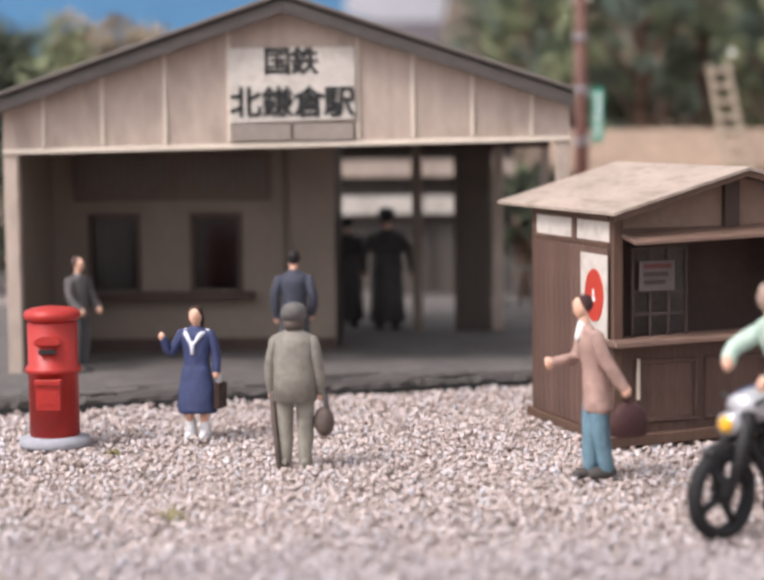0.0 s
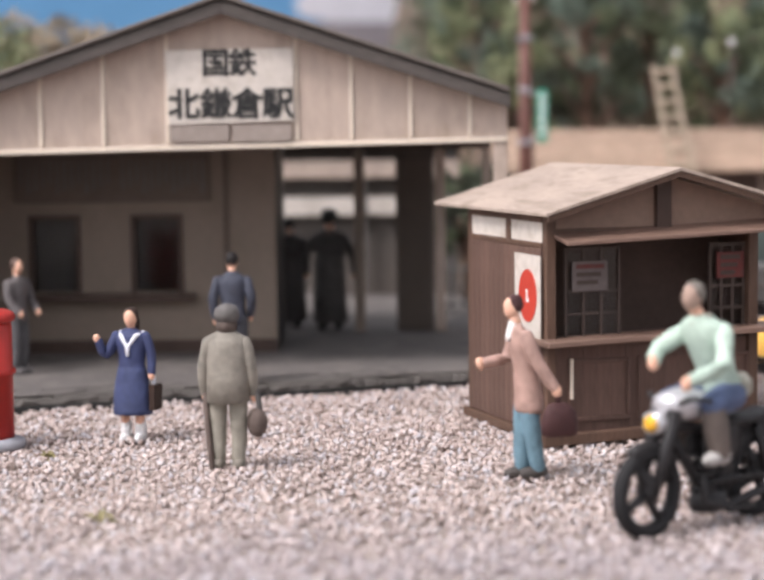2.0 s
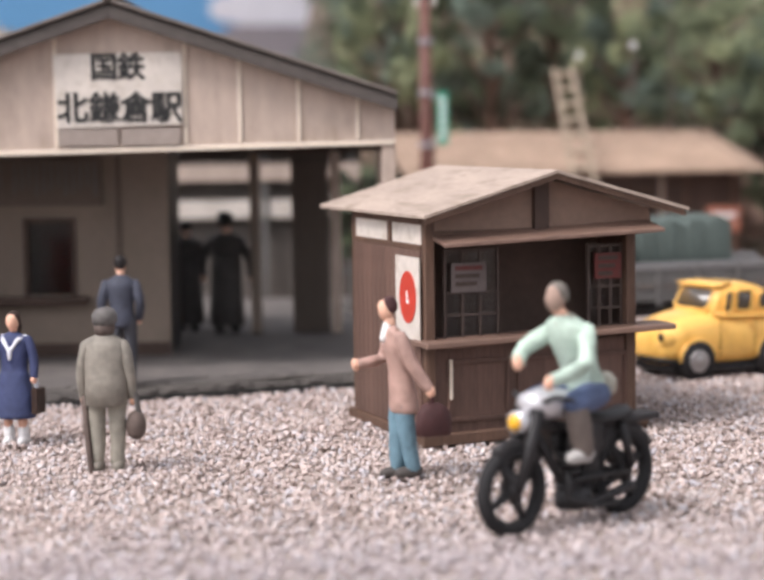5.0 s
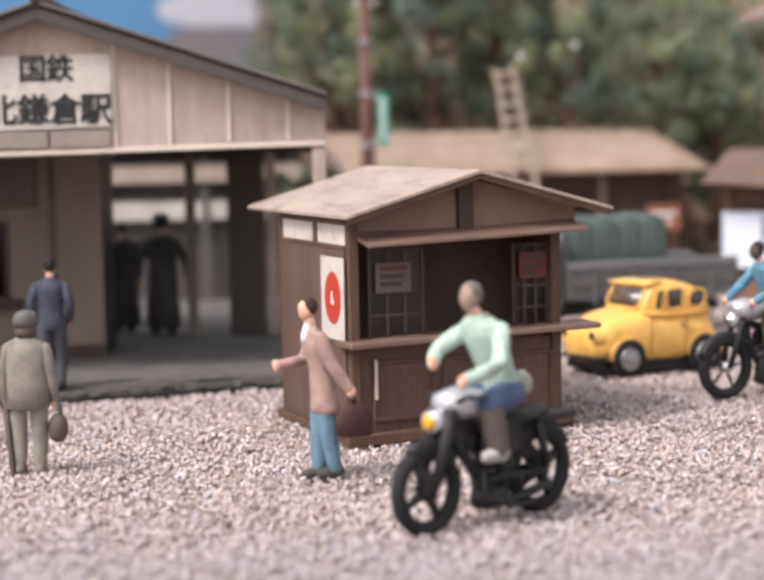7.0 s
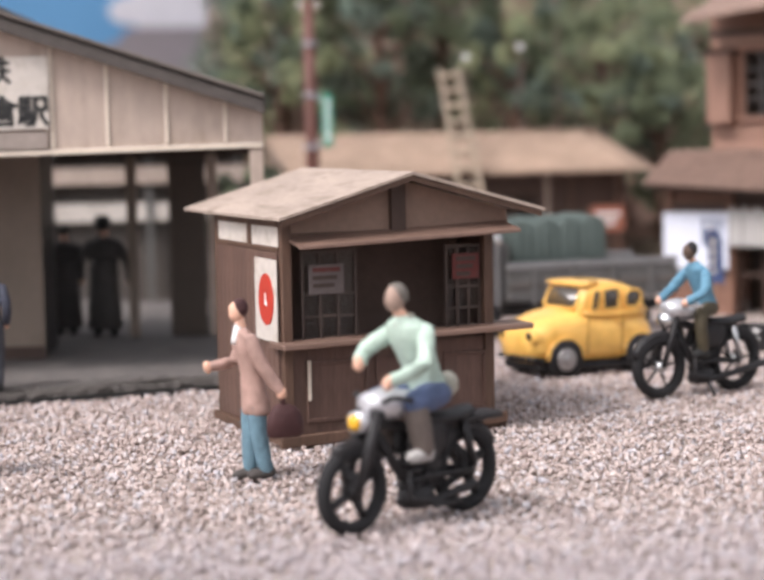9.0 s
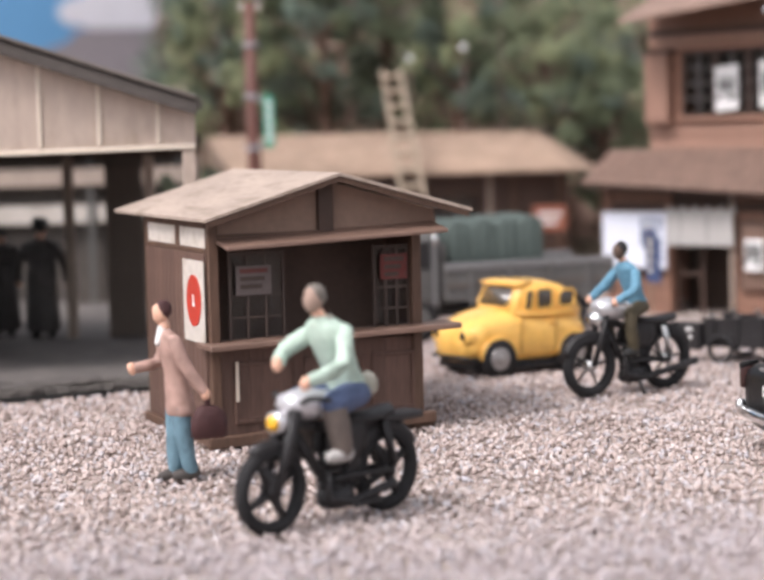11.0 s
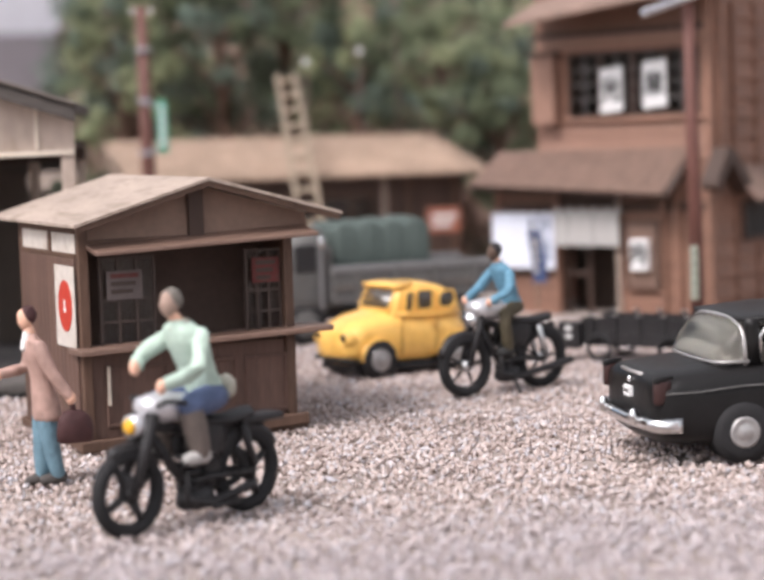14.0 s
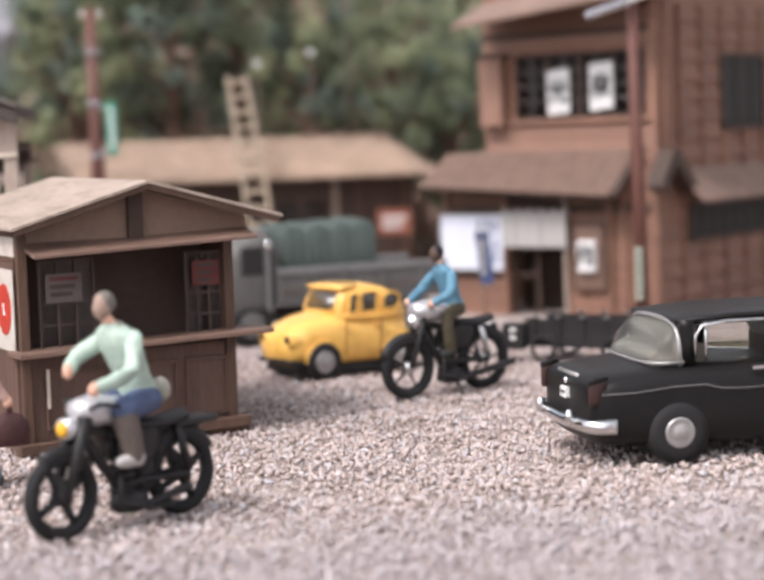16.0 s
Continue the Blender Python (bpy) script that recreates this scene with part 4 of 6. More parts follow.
    if hair == "cap":
        stack(bm, curve([((top + a) * k, 0, hy * k, r * k, r * 1.05 * k) for a, r in ((0.1, 0.07), (0.13, 0.118), (0.2, 0.132), (0.27, 0.1), (0.3, 0.03))]), 16, 3)
        stack(bm, curve([((top + a) * k, 0, (hy + 0.01) * k, r * k, r * k) for a, r in ((0.0, 0.06), (0.04, 0.098), (0.11, 0.105), (0.14, 0.06))]), 16, 5)
    if hair == "hat":
        stack(bm, [((top + a) * k, 0, hy * k, r * k, r * 1.05 * k) for a, r in ((0.2, 0.12), (0.21, 0.165), (0.235, 0.165), (0.245, 0.125), (0.3, 0.12), (0.34, 0.09), (0.35, 0.03))], 16, 3)
    if extra:
        extra(bm, k)
    # slightly uneven, as a small casting is
    for v in bm.verts:
        v.co += 0.011 * k * noise.noise_vector(v.co * 9 + Vector((x, y, 0))) + 0.006 * k * noise.noise_vector(v.co * 24)
    cols = [painted(name + "_top", colors[0]), painted(name + "_legs", colors[1]), painted(name + "_hair", colors[2]), painted(name + "_shoes", colors[3])]
    mats = [FLESH, cols[0], cols[1], cols[2], cols[3], painted(name + "_trim", colors[4]) if len(colors) > 4 else PAPER]
    if len(colors) > 5:
        mats.append(painted(name + "_face", colors[5]))
    if shin:
        mats.append(painted(name + "_shin", shin))
    return solid(name, bm, mats, x, y, z, rz, label, "figurine")


STAND = lambda s=0.1, f=0.0: [[(-s, 0, 0.86), (-s, -0.02 - f, 0.46), (-s, f, 0.1)], [(s, 0, 0.86), (s, -0.02 + f, 0.46), (s, -f, 0.1)]]


def collar(bm, k):
    for s in (-1, 1):
        limb(bm, [(0.15 * s * k, 0.02 * k, 1.4 * k), (0.1 * s * k, -0.1 * k, 1.37 * k), (0.0, -0.135 * k, 1.22 * k)], [0.036 * k, 0.034 * k, 0.02 * k], 7, 5)
    limb(bm, [(0, -0.135 * k, 1.24 * k), (0, -0.135 * k, 1.13 * k)], [0.036 * k, 0.024 * k], 7, 5)
    # school bag at the side
    rings(bm, [[(0.3 * k + dx * k, dy * k, z * k) for dx, dy in ((-0.04, -0.1), (0.05, -0.13), (0.06, 0.12), (-0.04, 0.1))] for z in (0.42, 0.5, 0.66, 0.74)], 3, False)
    limb(bm, [(0.28 * k, -0.02 * k, 1.0 * k), (0.3 * k, 0, 0.74 * k)], [0.03 * k, 0.025 * k], 7, 5)


figure("schoolgirl_figurine", -1.34, -3.88, 0, -14, 1.27, ((0.042, 0.053, 0.13), (0.045, 0.058, 0.135), (0.035, 0.018, 0.012), (0.75, 0.74, 0.74), (0.75, 0.76, 0.82)),
       "painted figurine in a navy sailor dress", STAND(0.1), [[(-0.2, 0, 1.36), (-0.33, -0.05, 1.12), (-0.4, -0.14, 1.3)], [(0.2, 0, 1.36), (0.27, 0.0, 1.12), (0.28, -0.04, 0.9)]], collar, "long", True, wide=1.12, hs=1.12)


def cane_and_bag(bm, k):
    limb(bm, [(0.25 * k, -0.05 * k, 0.84 * k), (0.21 * k, 0.04 * k, 0.5 * k), (0.16 * k, 0.1 * k, 0.02 * k)], [0.035 * k, 0.035 * k, 0.03 * k], 7, 5)
    ball(bm, (-0.3 * k, -0.02 * k, 0.49 * k), (0.11 * k, 0.1 * k, 0.16 * k), 12, 5)
    limb(bm, [(-0.3 * k, -0.02 * k, 0.82 * k), (-0.33 * k, -0.02 * k, 0.62 * k)], [0.03 * k, 0.03 * k], 7, 3)
    stack(bm, [(z * k, 0, 0, rx * k, ry * k) for z, rx, ry in ((0.7, 0.18, 0.14), (0.71, 0.225, 0.175), (0.95, 0.22, 0.17), (1.2, 0.22, 0.16), (1.33, 0.215, 0.14), (1.42, 0.13, 0.1))], 16, 1)


figure("traveller_figurine", -0.26, -5.44, 0, 176, 1.44, ((0.25, 0.225, 0.19), (0.29, 0.265, 0.22), (0.12, 0.11, 0.105), (0.24, 0.215, 0.18), (0.12, 0.088, 0.075)),
       "painted figurine in a beige-grey suit holding a bag", STAND(0.105), [[(-0.19, 0, 1.33), (-0.25, 0.02, 1.06), (-0.26, -0.04, 0.8)], [(0.19, 0, 1.33), (0.25, 0.0, 1.06), (0.25, -0.06, 0.8)]], cane_and_bag, "cap", wide=1.1)


def jacket_bag(bm, k):
    stack(bm, curve([(z * k, 0, dy * k, rx * k, ry * k) for z, dy, rx, ry in ((0.63, 0.03, 0.12, 0.1), (0.64, 0.03, 0.155, 0.135), (0.8, 0.02, 0.15, 0.128), (1.0, -0.005, 0.14, 0.108), (1.2, -0.04, 0.155, 0.112), (1.34, -0.07, 0.145, 0.095), (1.42, -0.085, 0.08, 0.065))]), 16, 1)
    limb(bm, [(0.0, -0.12 * k, 1.45 * k), (0, -0.165 * k, 1.33 * k)], [0.055 * k, 0.035 * k], 8, 5)
    rings(bm, [[(0.27 * k + 0.075 * w * k * math.cos(0.5236 * i), 0.22 * k + 0.17 * w * k * math.copysign(abs(math.sin(0.5236 * i)) ** 0.6, math.sin(0.5236 * i)), z * k) for i in range(12)] for z, w in ((0.43, 0.85), (0.45, 1.0), (0.56, 1.02), (0.65, 0.92), (0.72, 0.6), (0.74, 0.3))], 3)
    limb(bm, [(0.27 * k, 0.19 * k, 0.84 * k), (0.27 * k, 0.21 * k, 0.78 * k), (0.27 * k, 0.22 * k, 0.72 * k)], [0.025 * k] * 3, 7, 3)


figure("walker_figurine", 2.325, -6.0, 0, -72, 1.56, ((0.43, 0.275, 0.23), (0.15, 0.255, 0.315), (0.06, 0.022, 0.022), (0.07, 0.06, 0.055), (0.75, 0.72, 0.7)),
       "painted figurine in a pink-brown jacket carrying a bag", [[(-0.045, 0, 0.7), (-0.05, -0.02, 0.45), (-0.05, -0.03, 0.1)], [(0.045, 0.01, 0.7), (0.05, 0.03, 0.46), (0.05, 0.09, 0.11)]],
       [[(-0.15, -0.06, 1.34), (-0.21, -0.1, 1.12), (-0.2, -0.33, 1.08)], [(0.15, -0.05, 1.34), (0.2, 0.03, 1.1), (0.26, 0.17, 0.88)]], jacket_bag, wide=0.72, deep=0.7, hs=0.9, lean=-0.16)

def long_coat(bm, k):
    stack(bm, [(z * k, 0, 0.02 * k, rx * k, ry * k) for z, rx, ry in ((0.1, 0.22, 0.18), (0.12, 0.27, 0.22), (0.5, 0.25, 0.2), (0.9, 0.22, 0.17), (1.15, 0.2, 0.15))], 18, 1)


figure("commuter_figurine", -0.66, -0.9, 0.14, 180, 1.46, ((0.055, 0.06, 0.085), (0.06, 0.062, 0.075), (0.015, 0.012, 0.012), (0.03, 0.03, 0.03)), "painted figurine in a dark blue jacket",
       STAND(0.1, 0.04), [[(-0.19, 0, 1.34), (-0.25, 0.05, 1.1), (-0.22, -0.08, 0.9)], [(0.19, 0, 1.34), (0.25, 0.03, 1.1), (0.23, -0.03, 0.86)]])
# The bystander's shade is put into darker figure colours.
figure("bystander_figurine", -3.28, 0.1, 0.14, 60, 1.34, ((0.13, 0.115, 0.115), (0.1, 0.095, 0.1), (0.12, 0.075, 0.06), (0.12, 0.11, 0.11)), "painted figurine beside the wall, colours darkened to a shaded grey",
       STAND(0.08), [[(-0.2, 0, 1.36), (-0.24, -0.05, 1.1), (-0.2, -0.2, 0.95)], [(0.2, 0, 1.36), (0.24, -0.05, 1.1), (0.2, -0.2, 0.95)]])
figure("passenger_figurine", 0.16, 4.6, 0.14, 170, 1.62, ((0.085, 0.078, 0.075), (0.08, 0.072, 0.07), (0.03, 0.03, 0.03), (0.02, 0.02, 0.02)), "painted figurine in a dark coat and hat",
       STAND(0.12), [[(-0.22, 0, 1.36), (-0.34, 0.02, 1.1), (-0.36, -0.05, 0.85)], [(0.22, 0, 1.36), (0.34, 0.0, 1.1), (0.36, -0.05, 0.85)]], long_coat, "hat", wide=1.4)
figure("passenger_figurine", -0.42, 4.9, 0.14, 190, 1.55, ((0.085, 0.078, 0.075), (0.08, 0.072, 0.07), (0.02, 0.02, 0.02), (0.02, 0.02, 0.02)), "painted figurine in a dark suit",
       STAND(0.1), [[(-0.2, 0, 1.36), (-0.26, 0.02, 1.1), (-0.25, -0.05, 0.85)], [(0.2, 0, 1.36), (0.26, 0.0, 1.1), (0.25, -0.05, 0.85)]], long_coat, wide=1.15)


def hull(bm, secs, n=20, p=3.2):
    """A lofted body: (x, half width, bottom, top) with squared-off oval sections."""
    loops = []
    for x, w, z0, z1 in secs:
        zc, hz = (z0 + z1) / 2, (z1 - z0) / 2
        loop = []
        for i in range(n):
            a = 6.28318 * (i + 0.5) / n
            c, s = math.cos(a), math.sin(a)
            loop.append((x, w * math.copysign(abs(c) ** (2 / p), c), zc + hz * math.copysign(abs(s) ** (2 / p), s)))
        loops.append(loop)
    rings(bm, loops)


# ---- motorcycles (front is +x) ----
def motorcycle(x, y, rz, base, R, label, tank_mat, lamp_mat, small):
    m = thing("motorcycle", x, y, 0, rz, label, "motorcycle", "motorcycles on the gravel")
    hb = base / 2
    for wx in (hb, -hb):
        bm = bmesh.new()
        torus(bm, R - 0.055, 0.058 if not small else 0.062, 36, 8)
        w = part("wheel", bm, RUBBER, m, at=(wx, 0, R))
        bm = bmesh.new()
        torus(bm, R - 0.09, 0.02, 30, 6)
        part("rim", bm, BLACK_PLASTIC, w)
        bm = bmesh.new()
        rings(bm, [[(0.06 * math.cos(6.283 * i / 12), yy, 0.06 * math.sin(6.283 * i / 12)) for i in range(12)] for yy in (-0.06, 0.06)], 0)
        part("hub", bm, METAL if small else BLACK_PLASTIC, w)
        spokes = 5 if small else 4
        for k in range(spokes):
            a = 6.28318 * k / spokes + (0.5 if small else 1.1)
            bm = bmesh.new()
            tube(bm, [(0.04 * math.cos(a), 0, 0.04 * math.sin(a)), ((R - 0.09) * math.cos(a), 0, (R - 0.09) * math.sin(a))], [0.05, 0.03] if not small else [0.02, 0.012], 6)
            part("spoke", bm, BLACK_PLASTIC, w)
        bm = bmesh.new()
        lo, hi = (20 if small else 60, 150) if wx > 0 else (30, 160)
        tube(bm, [((R - 0.005) * math.cos(radians(a)), 0, (R - 0.005) * math.sin(radians(a))) for a in range(lo, hi, 12)], 0.055, 8)
        part("mudguard", bm, BLACK_PLASTIC, m, at=(wx, 0, R))
        if not small:
            bm = bmesh.new()
            hull(bm, [(-0.06, 0.03, -0.05, 0.03), (-0.02, 0.075, -0.09, 0.13), (0.05, 0.075, -0.08, 0.16), (0.1, 0.03, 0.0, 0.2)], 14, 2.6)
            part("brake_drum", bm, BLACK_PLASTIC, m, at=(wx - 0.03, 0, R))
    for s in (-1, 1):
        bm = bmesh.new()
        tube(bm, [(hb, 0.075 * s, R), (hb - 0.12, 0.075 * s, R + 0.32), (hb - 0.2, 0.075 * s, R + 0.58)], [0.03, 0.035, 0.035] if small else [0.035, 0.05, 0.06], 8)
        part("fork", bm, BLACK_PLASTIC, m)
        bm = bmesh.new()
        tube(bm, [(-hb, 0.09 * s, R), (-0.1, 0.09 * s, R + 0.02), (0.05, 0.08 * s, R)], 0.028, 7)
        part("swing_arm", bm, BLACK_PLASTIC, m)
        bm = bmesh.new()
        tube(bm, [(-hb, 0.1 * s, R + 0.04), (-hb + 0.1, 0.1 * s, R + 0.38)], 0.035, 8)
        part("shock_absorber", bm, METAL if small else BLACK_PLASTIC, m)
        bm = bmesh.new()
        tube(bm, [(hb - 0.2, 0.05 * s, R + 0.6), (hb - 0.24, 0.2 * s, R + 0.68), (hb - 0.36, 0.3 * s, R + 0.66)], 0.02, 7)
        part("handlebar", bm, CHROME if small else BLACK_PLASTIC, m)
    bm = bmesh.new()
    tube(bm, [(hb - 0.17, 0, R + 0.5), (0.12, 0, R + 0.08), (-0.05, 0, R - 0.08), (-0.22, 0, R + 0.05), (-0.15, 0, R + 0.36)], 0.045, 8)
    tube(bm, [(hb - 0.17, 0, R + 0.5), (0.1, 0, R + 0.42), (-0.3, 0, R + 0.36), (-hb, 0, R + 0.36)], 0.045, 8)
    part("frame", bm, BLACK_PLASTIC, m)
    bm = bmesh.new()
    for z in range(5):
        stack(bm, [(R - 0.06 + 0.06 * z, 0.0, 0, 0.11, 0.1), (R - 0.03 + 0.06 * z, 0.0, 0, 0.11, 0.1)], 12)
    stack(bm, [(R - 0.22, -0.06, 0, 0.14, 0.1), (R - 0.18, -0.06, 0, 0.18, 0.13), (R - 0.06, -0.06, 0, 0.16, 0.11)], 14)
    part("engine", bm, BLACK_PLASTIC, m)
    bm = bmesh.new()
    for k, (xx, ry, zc, rz_) in enumerate(((0.32, 0.1, 0, 0.06),)):
        rings(bm, [[(cx, r * math.cos(6.283 * i / 14), R + 0.57 + dz + r * 0.75 * math.sin(6.283 * i / 14)) for i in range(14)] for cx, r, dz in ((0.46, 0.05, 0.05), (0.43, 0.12, 0.05), (0.25, 0.17, 0.04), (0.04, 0.14, 0.02), (-0.08, 0.06, -0.02))])
    part("tank", bm, tank_mat, m, "silver fuel tank")
    bm = bmesh.new()
    rings(bm, [[(cx, w * math.cos(6.283 * i / 12), R + z + 0.05 * math.sin(6.283 * i / 12)) for i in range(12)] for cx, w, z in ((-0.06, 0.05, 0.46), (-0.12, 0.12, 0.45), (-0.4, 0.13, 0.43), (-0.62, 0.11, 0.46), (-0.66, 0.05, 0.46))])
    part("seat", bm, BLACK_PLASTIC, m)
    bm = bmesh.new()
    rings(bm, [[(cx, r * math.cos(6.283 * i / 14), R + 0.5 + r * math.sin(6.283 * i / 14)) for i in range(14)] for cx, r in ((hb - 0.2, 0.04), (hb - 0.14, 0.08), (hb - 0.04, 0.085))])
    lamp = part("headlamp", bm, CHROME if small else tank_mat, m)
    bm = bmesh.new()
    rings(bm, [[(cx, r * math.cos(6.283 * i / 14), R + 0.5 + r * math.sin(6.283 * i / 14)) for i in range(14)] for cx, r in ((hb - 0.04, 0.066), (hb - 0.015, 0.052), (hb - 0.005, 0.02))])
    part("lens", bm, lamp_mat, lamp)
    bm = bmesh.new()
    tube(bm, [(0.1, 0.1, R + 0.1), (0.12, 0.12, R - 0.12), (-0.1, 0.14, R - 0.17), (-0.5, 0.15, R - 0.1), (-0.86 if small else -0.56, 0.15, R - 0.04 if small else R - 0.09)], [0.022, 0.028, 0.035, 0.042, 0.042], 8)
    part("exhaust", bm, BLACK_PLASTIC, m)
    bm = bmesh.new()
    tube(bm, [(-0.05, 0.1, R - 0.15), (-0.1, 0.17, R - 0.2), (-0.36, 0.19, R - 0.19)] if not small else [(-0.05, 0.1, R - 0.15), (-0.02, 0.28, 0.0)], 0.02, 7)
    part("side_stand", bm, BLACK_PLASTIC, m)
    for s in (-1, 1):
        bm = bmesh.new()
        hull(bm, [(0.08, 0.02, R + 0.22, R + 0.34), (0.0, 0.035, R + 0.14, R + 0.42), (-0.24, 0.035, R + 0.16, R + 0.44), (-0.34, 0.02, R + 0.28, R + 0.42)], 14, 3.0)
        for v in bm.verts:
            v.co.y += 0.075 * s
        part("side_panel", bm, BLACK_PLASTIC, m)
    if not small:
        bm = bmesh.new()
        hull(bm, [(-0.12, 0.03, R - 0.1, R + 0.2), (-0.16, 0.07, R - 0.14, R + 0.34), (-0.27, 0.07, R - 0.1, R + 0.36), (-0.31, 0.03, R + 0.05, R + 0.3)], 14, 3.2)
        part("tool_box", bm, BLACK_PLASTIC, m)
        part("rear_rack", B((-0.95, -0.5, -0.11, 0.11, R + 0.37, R + 0.43)), BLACK_PLASTIC, m, "flat black carrier", bevel=0.015)
    ball_bm = bmesh.new()
    ball(ball_bm, (-hb - 0.16, 0, R + 0.36), (0.05, 0.05, 0.04), 10)
    part("tail_lamp", ball_bm, BLACK_PLASTIC, m)
    return m


AMBER = material("amber_lamp", (0.75, 0.4, 0.03), 0.25, dark=0.85, bump=0)
SILVER = material("silver_paint", (0.62, 0.61, 0.63), 0.28, 0.55, dark=0.8, fine=20, coarse=4, bump=0.05)
motorcycle(3.524, -7.975, 220.6, 1.207, 0.34, "black toy motorcycle with a silver tank on the gravel", SILVER, AMBER, False)
motorcycle(7.155, -1.72, 207, 1.06, 0.345, "black model motorcycle with a bright tank on the gravel", SILVER, CHROME, True)



def satchel(bm, k):
    limb(bm, [(-0.07 * k, -0.23 * k, 1.56 * k), (0, -0.32 * k, 1.5 * k), (0.07 * k, -0.23 * k, 1.56 * k)], [0.022 * k] * 3, 7, 5)
    ball(bm, (0.02 * k, 0.2 * k, 1.0 * k), (0.1 * k, 0.07 * k, 0.1 * k), 10, 5)


figure("rider_figurine", 3.683, -7.838, 0.03, 220.6 + 90, 1.7, ((0.47, 0.59, 0.5), (0.085, 0.115, 0.21), (0.17, 0.15, 0.13), (0.5, 0.48, 0.46), (0.4, 0.38, 0.32), (0.36, 0.25, 0.2)),
       "painted rider figurine in a pale green shirt sitting astride", [[(-0.1, 0, 0.95), (-0.2, -0.34, 0.92), (-0.2, -0.25, 0.57)], [(0.1, 0, 0.95), (0.2, -0.34, 0.92), (0.2, -0.25, 0.57)]],
       [[(-0.19, -0.17, 1.42), (-0.3, -0.36, 1.3), (-0.22, -0.5, 1.23)], [(0.165, -0.18, 1.455), (0.25, -0.29, 1.22), (0.21, -0.58, 1.12)]], satchel, hip=0.98, lean=-0.42, hs=0.92, deep=1.15, shin=(0.15, 0.12, 0.105))
# Last colour: dark brown face with its shadow put into the paint.
figure("rider_figurine", 7.28, -1.655, 0.0, 207 + 90, 1.42, ((0.125, 0.275, 0.38), (0.085, 0.068, 0.04), (0.02, 0.018, 0.02), (0.03, 0.03, 0.03), (0.05, 0.05, 0.05), (0.12, 0.075, 0.055)),
       "painted rider figurine in a bright blue jacket sitting astride", [[(-0.1, 0, 1.14), (-0.24, -0.3, 1.06), (-0.22, -0.24, 0.62)], [(0.1, 0, 1.14), (0.24, -0.3, 1.06), (0.22, -0.24, 0.62)]],
       [[(-0.2, -0.18, 1.6), (-0.33, -0.3, 1.4), (-0.28, -0.54, 1.27)], [(0.2, -0.18, 1.6), (0.33, -0.3, 1.4), (0.28, -0.54, 1.27)]], hip=1.17, lean=-0.36)


# ---- cars (front is +x) ----
def car_wheel(parent, x, y, r, hub_mat, side, cap=1.0, lift=0.0):
    bm = bmesh.new()
    rings(bm, [[(rr * math.cos(6.283 * i / 24), yy * side, rr * math.sin(6.283 * i / 24)) for i in range(24)] for yy, rr in ((-0.07, r * 0.9), (-0.06, r), (0.05, r), (0.07, r * 0.9), (0.07, r * 0.62))])
    w = part("wheel", bm, RUBBER, parent, at=(x, y, r + lift))
    bm = bmesh.new()
    rings(bm, [[(rr * math.cos(6.283 * i / 24), yy * side, rr * math.sin(6.283 * i / 24)) for i in range(24)] for yy, rr in ((0.05, cap * r * 0.64), (0.078, cap * r * 0.62), (0.085, cap * r * 0.5), (0.07, cap * r * 0.4), (0.1, cap * r * 0.25), (0.105, r * 0.05))])
    part("hubcap", bm, hub_mat, w, "bright hub cap")
    return w


def pane_panel(bm, pts, y0, y1):
    """A flat side window: outline in x and z between two depths."""
    rings(bm, [[(x, y, z) for x, z in pts] for y in (y0, y1)])


def rounded(x0, x1, z0, z1, skew=0.0, power=4.0, n=20):
    pts = []
    for i in range(n):
        a = 6.28318 * (i + 0.5) / n
        c, q = math.cos(a), math.sin(a)
        u, v = math.copysign(abs(c) ** (2 / power), c), math.copysign(abs(q) ** (2 / power), q)
        pts.append(((x0 + x1) / 2 + u * (x1 - x0) / 2 + skew * v, (z0 + z1) / 2 + v * (z1 - z0) / 2))
    return pts


DULL_HUB = material("dull_hub_metal", (0.42, 0.4, 0.39), 0.38, 0.6, dark=0.75, fine=18, coarse=6, bump=0.1)


